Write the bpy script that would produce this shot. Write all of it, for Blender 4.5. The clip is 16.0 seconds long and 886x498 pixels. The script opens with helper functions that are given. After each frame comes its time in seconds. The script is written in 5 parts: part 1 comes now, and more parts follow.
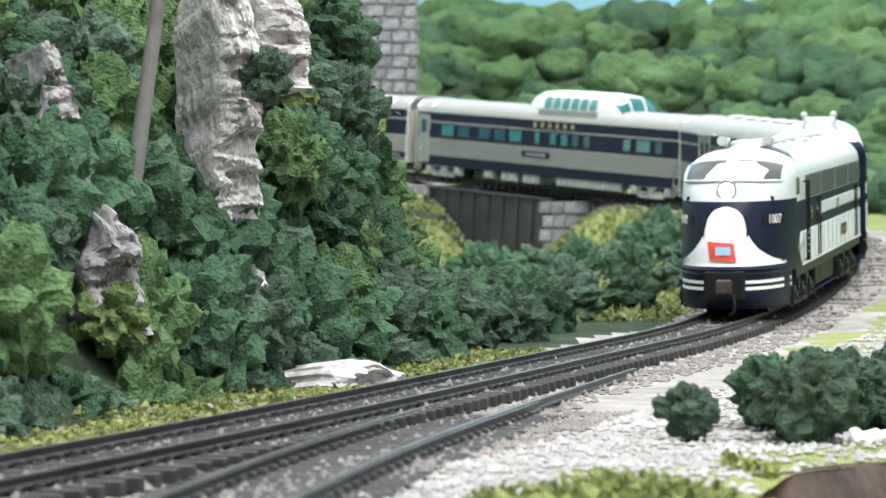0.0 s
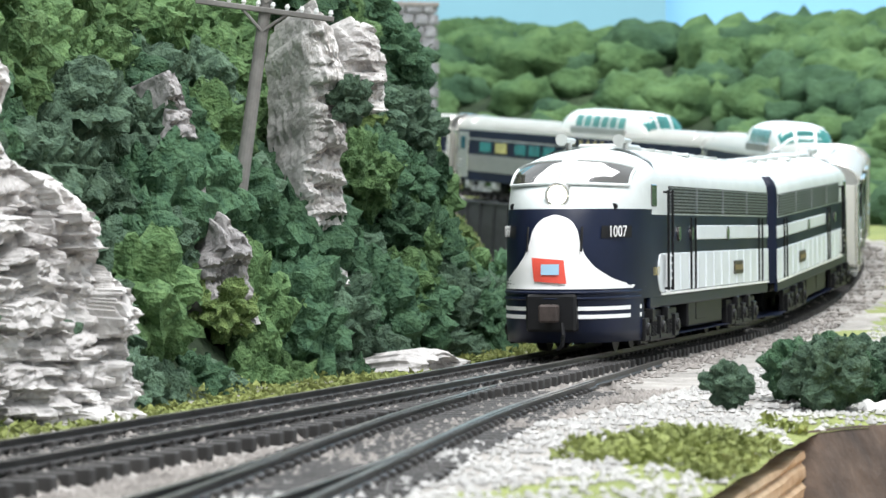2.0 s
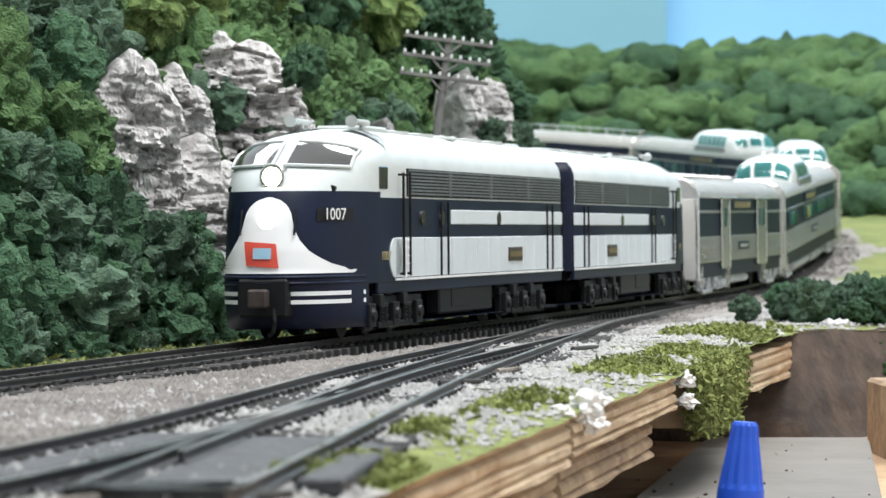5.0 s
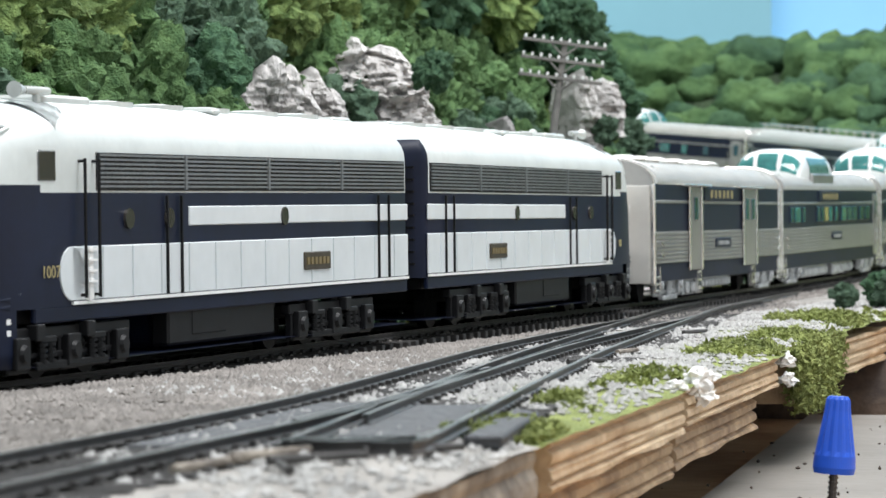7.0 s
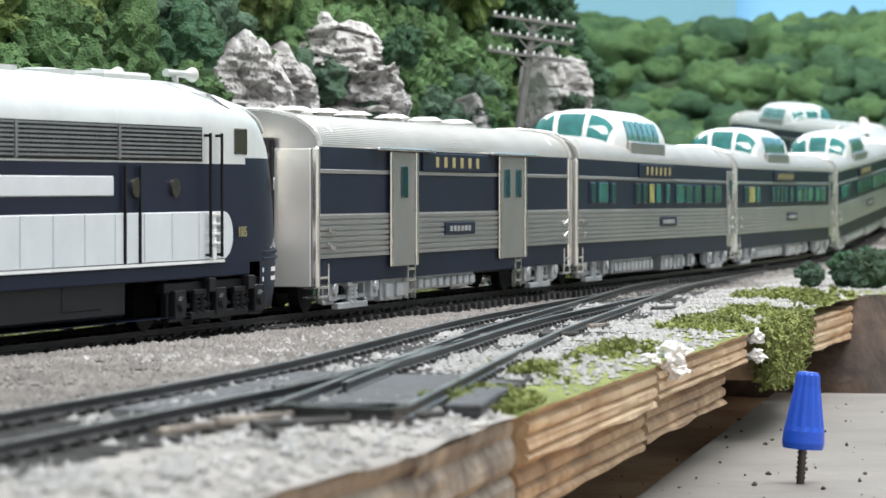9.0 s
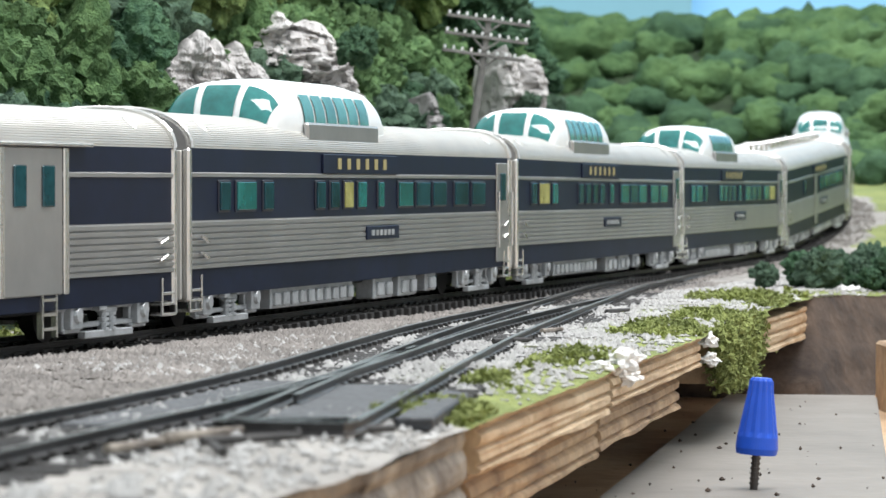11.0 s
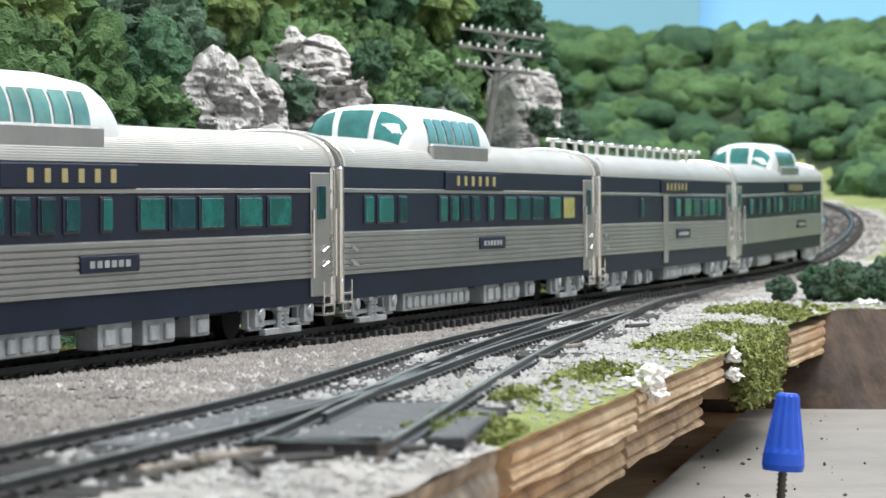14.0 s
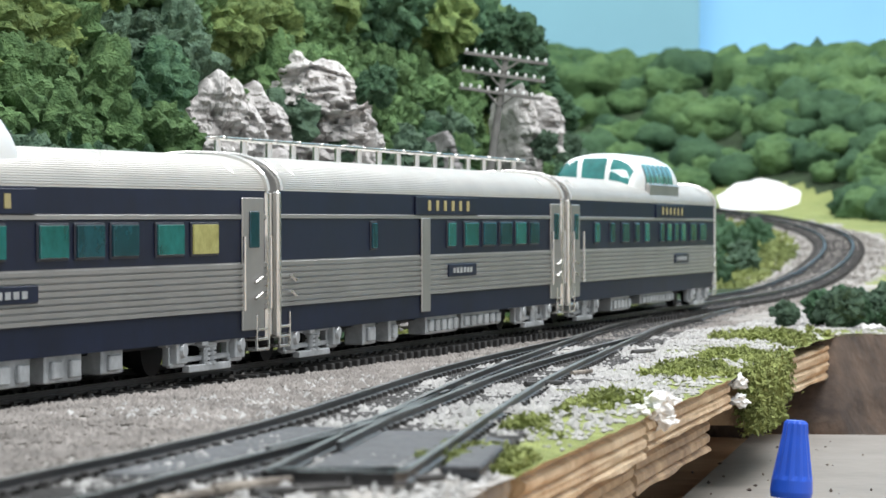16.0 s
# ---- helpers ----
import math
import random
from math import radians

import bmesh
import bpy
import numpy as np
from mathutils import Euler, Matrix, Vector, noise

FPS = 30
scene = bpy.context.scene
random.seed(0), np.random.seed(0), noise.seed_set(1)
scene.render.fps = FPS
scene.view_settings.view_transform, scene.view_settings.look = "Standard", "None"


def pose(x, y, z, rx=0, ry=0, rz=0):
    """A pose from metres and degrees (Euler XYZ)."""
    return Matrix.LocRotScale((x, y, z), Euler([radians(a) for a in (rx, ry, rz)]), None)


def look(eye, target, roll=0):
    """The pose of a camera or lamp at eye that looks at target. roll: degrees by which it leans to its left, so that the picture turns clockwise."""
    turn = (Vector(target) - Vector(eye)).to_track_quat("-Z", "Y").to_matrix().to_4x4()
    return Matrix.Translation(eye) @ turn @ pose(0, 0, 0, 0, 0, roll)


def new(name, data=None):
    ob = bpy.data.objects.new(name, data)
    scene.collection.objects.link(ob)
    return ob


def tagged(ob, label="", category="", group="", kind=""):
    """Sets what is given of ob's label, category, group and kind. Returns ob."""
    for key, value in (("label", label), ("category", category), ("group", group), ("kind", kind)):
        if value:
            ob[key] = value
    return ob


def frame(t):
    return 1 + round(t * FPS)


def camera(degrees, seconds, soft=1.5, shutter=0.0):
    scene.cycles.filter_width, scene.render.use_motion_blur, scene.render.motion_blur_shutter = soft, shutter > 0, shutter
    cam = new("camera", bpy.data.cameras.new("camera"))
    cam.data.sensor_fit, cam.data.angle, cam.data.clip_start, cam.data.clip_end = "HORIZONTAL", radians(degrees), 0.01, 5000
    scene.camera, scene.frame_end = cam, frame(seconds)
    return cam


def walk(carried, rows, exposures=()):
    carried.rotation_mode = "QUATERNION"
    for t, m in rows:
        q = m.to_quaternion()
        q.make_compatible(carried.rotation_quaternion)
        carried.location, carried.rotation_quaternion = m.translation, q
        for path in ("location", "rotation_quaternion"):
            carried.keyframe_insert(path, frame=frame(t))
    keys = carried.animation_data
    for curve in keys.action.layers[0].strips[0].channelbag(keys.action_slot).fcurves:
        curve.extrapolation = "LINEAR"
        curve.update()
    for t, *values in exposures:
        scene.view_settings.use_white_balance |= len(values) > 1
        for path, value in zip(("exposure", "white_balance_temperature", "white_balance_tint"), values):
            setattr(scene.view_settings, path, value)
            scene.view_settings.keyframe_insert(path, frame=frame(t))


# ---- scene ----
# camera: seconds, place, yaw to the right, pitch and roll in degrees
cam = camera(16.52, 16.0)
WAY = [
    (0.0, 0.0783, 0.5603, 0.0307, 0.031, -0.205, -0.230),
    (0.5, 0.0784, 0.5553, 0.0297, -0.117, -0.179, -0.178),
    (1.0, 0.0759, 0.5150, 0.0288, -0.015, -0.121, -0.204),
    (1.5, 0.0679, 0.4679, 0.0300, 0.157, -0.074, -0.186),
    (2.0, 0.0621, 0.4658, 0.0283, 0.113, 0.054, -0.176),
    (2.5, 0.0563, 0.4600, 0.0313, 0.736, -0.120, 0.002),
    (3.0, 0.0606, 0.4568, 0.0327, 0.617, -0.163, 0.128),
    (3.5, 0.0587, 0.3468, 0.0439, 0.180, -1.249, -0.596),
    (4.0, 0.0436, 0.2359, 0.0406, 0.407, -0.933, -0.100),
    (4.5, 0.0323, 0.1208, 0.0382, -0.349, -0.755, 0.135),
    (5.0, 0.0128, 0.0682, 0.0228, 0.451, -0.012, -0.412),
    (7.5, 0.0067, -0.0056, 0.0247, -1.741, -0.285, -0.450),
    (8.0, 0.0054, -0.0008, 0.0235, -1.103, -0.265, -0.254),
    (8.5, 0.0052, -0.0014, 0.0228, -0.932, -0.394, -0.063),
    (9.0, 0.0050, -0.0062, 0.0233, -0.768, -0.653, 0.148),
    (9.5, 0.0054, -0.0030, 0.0235, -0.591, -0.700, -0.029),
    (10.0, 0.0061, -0.0050, 0.0246, -0.241, -0.827, -0.129),
    (12.5, 0.0043, -0.0011, 0.0261, 0.223, -0.564, 0.280),
    (13.0, 0.0040, 0.0007, 0.0256, 0.275, -0.498, 0.053),
    (13.5, 0.0033, 0.0015, 0.0256, 0.182, -0.534, -0.056),
    (14.0, 0.0023, 0.0010, 0.0260, -0.052, -0.515, -0.106),
    (14.5, 0.0020, 0.0014, 0.0261, -0.207, -0.491, -0.120),
    (15.0, 0.0026, 0.0001, 0.0264, -0.198, -0.396, -0.102),
    (15.5, 0.0016, 0.0010, 0.0269, -0.095, -0.239, -0.147),
    (16.0, -0.0000, -0.0000, 0.0271, 0.000, -0.117, 0.000),
]


def eye(x, y, z, yaw, pitch, roll):
    return pose(x, y, z, 90 + pitch, 0, -yaw) @ pose(0, 0, 0, 0, 0, roll)


walk(cam, [(r[0], eye(*r[1:])) for r in WAY], [(0.0, 0.56), (3.0, 0.48), (3.5, 0.36), (4.5, 0.26), (5.0, 0.24), (9.0, 0.27), (12.5, 0.30), (16.0, 0.28)])
cam.data.dof.use_dof = True
cam.data.dof.focus_distance = 0.70
cam.data.dof.aperture_fstop = 90.0

# ---- light: a bright room, lamps under the ceiling ----
world = bpy.data.worlds.new("room_light")
scene.world = world
world.use_nodes = True
world.node_tree.nodes["Background"].inputs[0].default_value = (0.85, 0.945, 1.0, 1)
world.node_tree.nodes["Background"].inputs[1].default_value = 0.72


def ceiling_lamp(x, y, z, w, d, power, target):
    lamp = bpy.data.lights.new("ceiling_lamp", "AREA")
    lamp.shape, lamp.size, lamp.size_y, lamp.energy = "RECTANGLE", w, d, power
    lamp.color = (0.985, 0.985, 1.0)
    ob = new("ceiling_lamp", lamp)
    ob.matrix_world = look((x, y, z), target)
    return ob


ceiling_lamp(0.34, 0.50, 1.34, 1.3, 0.5, 25, (0.1, 0.9, 0))
ceiling_lamp(0.1, 2.2, 1.5, 1.6, 0.5, 26, (0.1, 2.0, 0))


# ---- materials ----
def mat(name, color, rough=0.6, metal=0.0, vary=0.0, scale=40.0, color2=None, bump=0.0, bump_scale=200.0, rand=0.0,
        emit=None, strength=0.0, spec=0.5, coat=0.0):
    m = bpy.data.materials.new(name)
    m.use_nodes = True
    nt = m.node_tree
    b = nt.nodes["Principled BSDF"]
    b.inputs["Base Color"].default_value = (*color, 1)
    b.inputs["Roughness"].default_value = rough
    b.inputs["Metallic"].default_value = metal
    b.inputs["Specular IOR Level"].default_value = spec
    b.inputs["Coat Weight"].default_value = coat
    tc = nt.nodes.new("ShaderNodeTexCoord")
    src = None
    if vary or color2:
        n1 = nt.nodes.new("ShaderNodeTexNoise")
        n1.inputs["Scale"].default_value = scale
        n1.inputs["Detail"].default_value = 6
        n1.inputs["Roughness"].default_value = 0.65
        nt.links.new(tc.outputs["Object"], n1.inputs["Vector"])
        ramp = nt.nodes.new("ShaderNodeValToRGB")
        c2 = color2 or tuple(c * (1 - vary) for c in color)
        c1 = color if color2 else tuple(min(1, c * (1 + vary * 0.6)) for c in color)
        ramp.color_ramp.elements[0].position, ramp.color_ramp.elements[1].position = 0.35, 0.65
        ramp.color_ramp.elements[0].color = (*c2, 1)
        ramp.color_ramp.elements[1].color = (*c1, 1)
        nt.links.new(n1.outputs["Fac"], ramp.inputs["Fac"])
        src = ramp.outputs["Color"]
        n3 = nt.nodes.new("ShaderNodeTexNoise")
        n3.inputs["Scale"].default_value = scale * 7
        n3.inputs["Detail"].default_value = 3
        nt.links.new(tc.outputs["Object"], n3.inputs["Vector"])
        mr3 = nt.nodes.new("ShaderNodeMapRange")
        mr3.inputs["To Min"].default_value, mr3.inputs["To Max"].default_value = 1 - vary * 0.6, 1 + vary * 0.6
        nt.links.new(n3.outputs["Fac"], mr3.inputs["Value"])
        hv = nt.nodes.new("ShaderNodeHueSaturation")
        nt.links.new(mr3.outputs["Result"], hv.inputs["Value"])
        nt.links.new(src, hv.inputs["Color"])
        src = hv.outputs["Color"]
    if rand:
        oi = nt.nodes.new("ShaderNodeObjectInfo")
        mr = nt.nodes.new("ShaderNodeMapRange")
        mr.inputs["To Min"].default_value, mr.inputs["To Max"].default_value = 1 - rand, 1 + rand
        nt.links.new(oi.outputs["Random"], mr.inputs["Value"])
        hs = nt.nodes.new("ShaderNodeHueSaturation")
        nt.links.new(mr.outputs["Result"], hs.inputs["Value"])
        if src:
            nt.links.new(src, hs.inputs["Color"])
        else:
            hs.inputs["Color"].default_value = (*color, 1)
        src = hs.outputs["Color"]
    if src:
        nt.links.new(src, b.inputs["Base Color"])
    if bump:
        n2 = nt.nodes.new("ShaderNodeTexNoise")
        n2.inputs["Scale"].default_value = bump_scale
        n2.inputs["Detail"].default_value = 5
        nt.links.new(tc.outputs["Object"], n2.inputs["Vector"])
        bp = nt.nodes.new("ShaderNodeBump")
        bp.inputs["Strength"].default_value = bump
        bp.inputs["Distance"].default_value = 0.002
        nt.links.new(n2.outputs["Fac"], bp.inputs["Height"])
        nt.links.new(bp.outputs["Normal"], b.inputs["Normal"])
    if emit:
        b.inputs["Emission Color"].default_value = (*emit, 1)
        b.inputs["Emission Strength"].default_value = strength
    return m


M_BLUE = mat("navy_paint", (0.0065, 0.0110, 0.030), 0.42, vary=0.25, scale=60, spec=0.22)
M_WHITE = mat("grey_white_paint", (0.66, 0.70, 0.72), 0.4, vary=0.06, scale=50)
M_NOSEWHITE = mat("white_paint", (0.85, 0.85, 0.84), 0.4, vary=0.04, scale=50)
M_GREYROOF = mat("pale_grey_roof_paint", (0.60, 0.64, 0.63), 0.45, vary=0.08, scale=70)
M_GRILLE = mat("grey_grille", (0.21, 0.225, 0.23), 0.4, 0.4, vary=0.15, scale=200)
M_STEEL = mat("stainless_steel", (0.39, 0.385, 0.375), 0.36, 0.7, vary=0.10, scale=45)
M_ROOFSTEEL = mat("silver_roof_paint", (0.66, 0.645, 0.61), 0.38, 0.45, vary=0.06, scale=45)
M_DOME = mat("pale_dome_paint", (0.80, 0.81, 0.80), 0.35, 0.1, vary=0.04, scale=60)
M_TRUCK = mat("silver_truck_paint", (0.46, 0.47, 0.48), 0.45, 0.4, vary=0.25, scale=150)
M_BLACK = mat("black_underframe", (0.008, 0.008, 0.009), 0.5, vary=0.4, scale=150, spec=0.25)
M_DARKBLUE = mat("dark_skirt_paint", (0.0065, 0.0105, 0.028), 0.5, vary=0.3, scale=80, spec=0.2)
M_GLASS = mat("dark_glass", (0.05, 0.045, 0.04), 0.06, 0.0, spec=0.8, coat=0.6)
M_TEAL = mat("teal_tinted_glass", (0.02, 0.16, 0.15), 0.08, vary=0.45, scale=60, spec=0.7, coat=0.4)
M_TEALDARK = mat("dark_teal_glass", (0.012, 0.06, 0.075), 0.1, vary=0.5, scale=70, spec=0.6)
M_LITPANE = mat("lit_window", (0.24, 0.24, 0.10), 0.2, vary=0.4, scale=150, emit=(0.8, 0.72, 0.2), strength=0.12)
M_GOLD = mat("gold_lettering", (0.40, 0.34, 0.16), 0.5, 0.2)
M_RED = mat("red_flag_paint", (0.70, 0.08, 0.05), 0.5, vary=0.1, scale=200)
M_PALEBLUE = mat("pale_blue_emblem", (0.35, 0.55, 0.70), 0.5)
M_LAMP = mat("lit_headlight", (1, 0.95, 0.85), 0.3, emit=(1.0, 0.93, 0.80), strength=9.0)
M_GLOW = mat("lit_nose_lamp", (1, 0.95, 0.85), 0.3, emit=(1.0, 0.9, 0.75), strength=3.0)
M_CHROME = mat("chrome", (0.75, 0.73, 0.70), 0.25, 0.9)
M_BRASS = mat("grey_horn", (0.52, 0.54, 0.52), 0.4, 0.2, vary=0.1, scale=100)
M_RAIL = mat("dark_rail", (0.040, 0.038, 0.038), 0.42, 0.35, vary=0.5, scale=60, bump=0.1)
M_RAILTOP = mat("worn_railhead", (0.20, 0.19, 0.18), 0.3, 0.8, vary=0.4, scale=50)
M_TIE = mat("black_tie", (0.045, 0.042, 0.040), 0.75, vary=0.4, scale=150, rand=0.3)
M_PLANK = mat("dark_crossing_plank", (0.030, 0.032, 0.036), 0.6, vary=0.5, scale=90, bump=0.6, bump_scale=350)
M_GROUND = mat("grey_soil", (0.33, 0.31, 0.285), 0.95, vary=0.35, scale=45, bump=0.7, bump_scale=500)
M_BALLAST = mat("grey_ballast", (0.26, 0.237, 0.218), 0.9, vary=0.3, scale=60)
M_BALLASTLIGHT = mat("pale_ballast", (0.44, 0.43, 0.415), 0.9, vary=0.25, scale=60)
M_GRASS = mat("green_turf", (0.29, 0.33, 0.10), 0.95, vary=0.5, scale=40, color2=(0.16, 0.19, 0.055), bump=1.0, bump_scale=700)
M_FIELD = mat("bright_field_turf", (0.26, 0.29, 0.10), 0.95, vary=0.3, scale=12, color2=(0.15, 0.19, 0.06), bump=0.8, bump_scale=500)
M_ROCK = mat("pale_grey_rock", (0.66, 0.64, 0.62), 0.85, vary=0.35, scale=38, color2=(0.36, 0.34, 0.33), bump=0.9, bump_scale=260)
# Same rock at two thirds brightness: the shade is put into its colour.
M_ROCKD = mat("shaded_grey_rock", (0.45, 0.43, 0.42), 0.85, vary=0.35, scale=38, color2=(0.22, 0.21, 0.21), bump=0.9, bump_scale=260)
M_STONE = mat("grey_masonry", (0.26, 0.26, 0.27), 0.85, vary=0.35, scale=60, bump=0.8, bump_scale=300, rand=0.25)
M_GIRDER = mat("dark_steel_girder", (0.055, 0.06, 0.062), 0.5, 0.2, vary=0.3, scale=50)
M_POLE = mat("grey_weathered_wood", (0.17, 0.165, 0.155), 0.8, vary=0.3, scale=120)
M_INSUL = mat("pale_insulator", (0.66, 0.68, 0.67), 0.4)
M_WOOD = mat("raw_tan_wood", (0.52, 0.37, 0.23), 0.8, vary=0.45, scale=55, color2=(0.24, 0.155, 0.095), bump=0.5, bump_scale=240)
M_PLY = mat("pale_layered_wood", (0.62, 0.48, 0.32), 0.8, vary=0.35, scale=55, color2=(0.40, 0.27, 0.16), bump=0.5, bump_scale=300)
M_OLDWOOD = mat("weathered_grey_wood", (0.38, 0.33, 0.27), 0.85, vary=0.45, scale=70, color2=(0.12, 0.10, 0.085), bump=0.7, bump_scale=320)
M_SAND = mat("brown_pit_floor", (0.60, 0.42, 0.26), 0.9, vary=0.4, scale=18, color2=(0.34, 0.21, 0.12), bump=0.3)
M_PITWALL = mat("dark_brown_pit_wall", (0.11, 0.078, 0.058), 0.9, vary=0.5, scale=45, color2=(0.035, 0.026, 0.022), bump=0.6)
M_SLAB = mat("grey_board", (0.20, 0.182, 0.160), 0.75, vary=0.15, scale=25, bump=0.15)
M_NUT = mat("blue_plastic", (0.012, 0.09, 0.60), 0.42, vary=0.1, scale=80)
M_SCREW = mat("dark_screw_steel", (0.10, 0.09, 0.085), 0.4, 0.7)
M_PLASTER = mat("white_plaster", (0.85, 0.84, 0.82), 0.8, vary=0.08, scale=120, bump=0.4)
M_SKY = mat("sky_blue_backdrop_paint", (0.30, 0.62, 0.90), 0.9, vary=0.05, scale=2.0)
M_SKYDARK = mat("grey_teal_backdrop", (0.24, 0.47, 0.56), 0.9, vary=0.06, scale=2.0)


def foliage(name, c1, c2, s=4.5, rand=0.25, bs=15, dist=0.0016):
    m = mat(name, c1, 0.95, vary=0.5, scale=s, color2=c2, bump=1.0, bump_scale=bs, rand=rand, spec=0.15)
    for n in m.node_tree.nodes:
        if n.bl_idname == "ShaderNodeBump":
            n.inputs["Distance"].default_value = dist
    return m


M_FOL = [foliage("dark_green_foliage", (0.085, 0.160, 0.085), (0.040, 0.088, 0.052)),
         foliage("mid_green_foliage", (0.135, 0.225, 0.092), (0.062, 0.12, 0.050)),
         foliage("olive_foliage", (0.185, 0.255, 0.088), (0.085, 0.135, 0.048)),
         foliage("blue_green_foliage", (0.120, 0.190, 0.122), (0.058, 0.10, 0.070))]
M_FARFOL = foliage("far_green_foliage", (0.105, 0.180, 0.072), (0.045, 0.092, 0.040), 30, 0.0, 160, 0.004)
M_FARFOL2 = foliage("far_dark_foliage", (0.062, 0.118, 0.060), (0.030, 0.065, 0.036), 30, 0.0, 160, 0.004)
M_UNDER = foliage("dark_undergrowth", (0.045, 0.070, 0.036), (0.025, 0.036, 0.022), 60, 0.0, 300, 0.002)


# ---- mesh helpers ----
def mesh_ob(name, verts, faces, materials, idx=None, smooth=False, parent=None):
    me = bpy.data.meshes.new(name)
    me.from_pydata([tuple(v) for v in verts], [], [tuple(f) for f in faces])
    for m in (materials if isinstance(materials, (list, tuple)) else [materials]):
        me.materials.append(m)
    if idx is not None:
        me.polygons.foreach_set("material_index", np.asarray(idx, dtype=np.int32))
    if smooth:
        me.polygons.foreach_set("use_smooth", np.ones(len(me.polygons), dtype=bool))
    me.update()
    ob = new(name, me)
    if parent:
        ob.parent = parent
    return ob


def part(name, bm, material, parent, label="", smooth=False):
    me = bpy.data.meshes.new(name)
    bm.to_mesh(me)
    bm.free()
    me.materials.append(material)
    if smooth:
        me.polygons.foreach_set("use_smooth", np.ones(len(me.polygons), dtype=bool))
    ob = new(name, me)
    if parent:
        ob.parent = parent
    return tagged(ob, label)


def boxes(lst, bevel=0.0003):
    """One bmesh of bevelled boxes (cx, cy, cz, sx, sy, sz)."""
    bm = bmesh.new()
    for cx, cy, cz, sx, sy, sz in lst:
        r = bmesh.ops.create_cube(bm, size=1, matrix=Matrix.Translation((cx, cy, cz)) @ Matrix.Diagonal((sx, sy, sz, 1)))
    if bevel:
        bmesh.ops.bevel(bm, geom=bm.edges[:], offset=bevel, segments=1, affect="EDGES", clamp_overlap=True)
    return bm


def cyl(bm, p, q, r0, r1=None, n=12):
    p, q = Vector(p), Vector(q)
    d = q - p
    m = Matrix.Translation((p + q) / 2) @ d.to_track_quat("Z", "Y").to_matrix().to_4x4()
    bmesh.ops.create_cone(bm, cap_ends=True, segments=n, radius1=r0, radius2=r0 if r1 is None else r1, depth=d.length, matrix=m)
    return bm


def empty(name, label, category, group="", m=None):
    ob = new(name)
    ob.empty_display_size = 0.01
    if m is not None:
        ob.matrix_world = m
    return tagged(ob, label, category, group)


# ---- the railway line: its bends and rises, measured back from the near end ----
BEND_S = [-1.6, 0.0, 0.25, 0.5, 0.75, 1.0, 1.25, 1.5, 1.75, 2.0, 2.25, 2.5, 2.75, 3.9]
BEND_K = [0.0, -0.9, -0.22, 0.37, 0.01, 0.12, -0.06, 0.10, 0.50, 1.11, 2.15, 0.60, 0.0, 0.0]
RISE_S = [-1.6, 0.0, 0.375, 0.75, 1.125, 1.5, 1.875, 2.25, 2.625, 3.9]
RISE_Z = [-0.002, -0.002, -0.003, 0.001, 0.0024, 0.0052, 0.0295, 0.0520, 0.0830, 0.158]
_s = np.linspace(-1.6, 3.9, 1101)
_k = np.where(_s < 0, 0, np.interp(_s, BEND_S, BEND_K))
_ds = _s[1] - _s[0]
_h = np.concatenate([[0], np.cumsum((_k[1:] + _k[:-1]) / 2 * _ds)])
_i0 = int(np.argmin(abs(_s)))
_h = _h - _h[_i0] + 1.3655
_x = np.concatenate([[0], np.cumsum((np.cos(_h[1:]) + np.cos(_h[:-1])) / 2 * _ds)])
_y = np.concatenate([[0], np.cumsum((np.sin(_h[1:]) + np.sin(_h[:-1])) / 2 * _ds)])
_x, _y = _x - _x[_i0] - 0.2499, _y - _y[_i0] + 0.0917
_z = np.interp(_s, RISE_S, RISE_Z)
_z = np.convolve(np.pad(_z, 30, mode="edge"), np.ones(61) / 61, "valid")


def line(s):
    return np.array([np.interp(s, _s, _x), np.interp(s, _s, _y), np.interp(s, _s, _z)])


def heading(s):
    return float(np.interp(s, _s, _h))


def beside(s, off, dz=0.0):
    """A point off metres to the right of the line as seen going away from the camera."""
    p, h = line(s), heading(s)
    return Vector((p[0] + off * math.sin(h), p[1] - off * math.cos(h), p[2] + dz))


_near = np.stack([_x, _y, _z], 1)[::4]
_nh = _h[::4]


def to_line(px, py):
    """Distance, side (+ right going away), height of the nearest point of the line, for arrays."""
    d2 = (px[..., None] - _near[:, 0]) ** 2 + (py[..., None] - _near[:, 1]) ** 2
    i = d2.argmin(-1)
    side = (px - _near[i, 0]) * np.sin(_nh[i]) - (py - _near[i, 1]) * np.cos(_nh[i])
    w = 1 / (d2 + 0.004) ** 2
    return np.sqrt(d2.min(-1)), side, _near[i, 2], (w * _near[:, 2]).sum(-1) / w.sum(-1), i * 4 * _ds - 1.6


def smooth(a, lo, hi):
    u = np.clip((a - lo) / (hi - lo), 0, 1)
    return u * u * (3 - 2 * u)


EDGE = [(-0.06, 0.10), (-0.0025, 0.338), (0.0108, 0.415), (0.0362, 0.545), (0.0650, 0.690), (0.0950, 0.855), (0.1268, 0.998),
        (0.16, 1.045), (0.26, 1.03), (1.3, 0.98)]


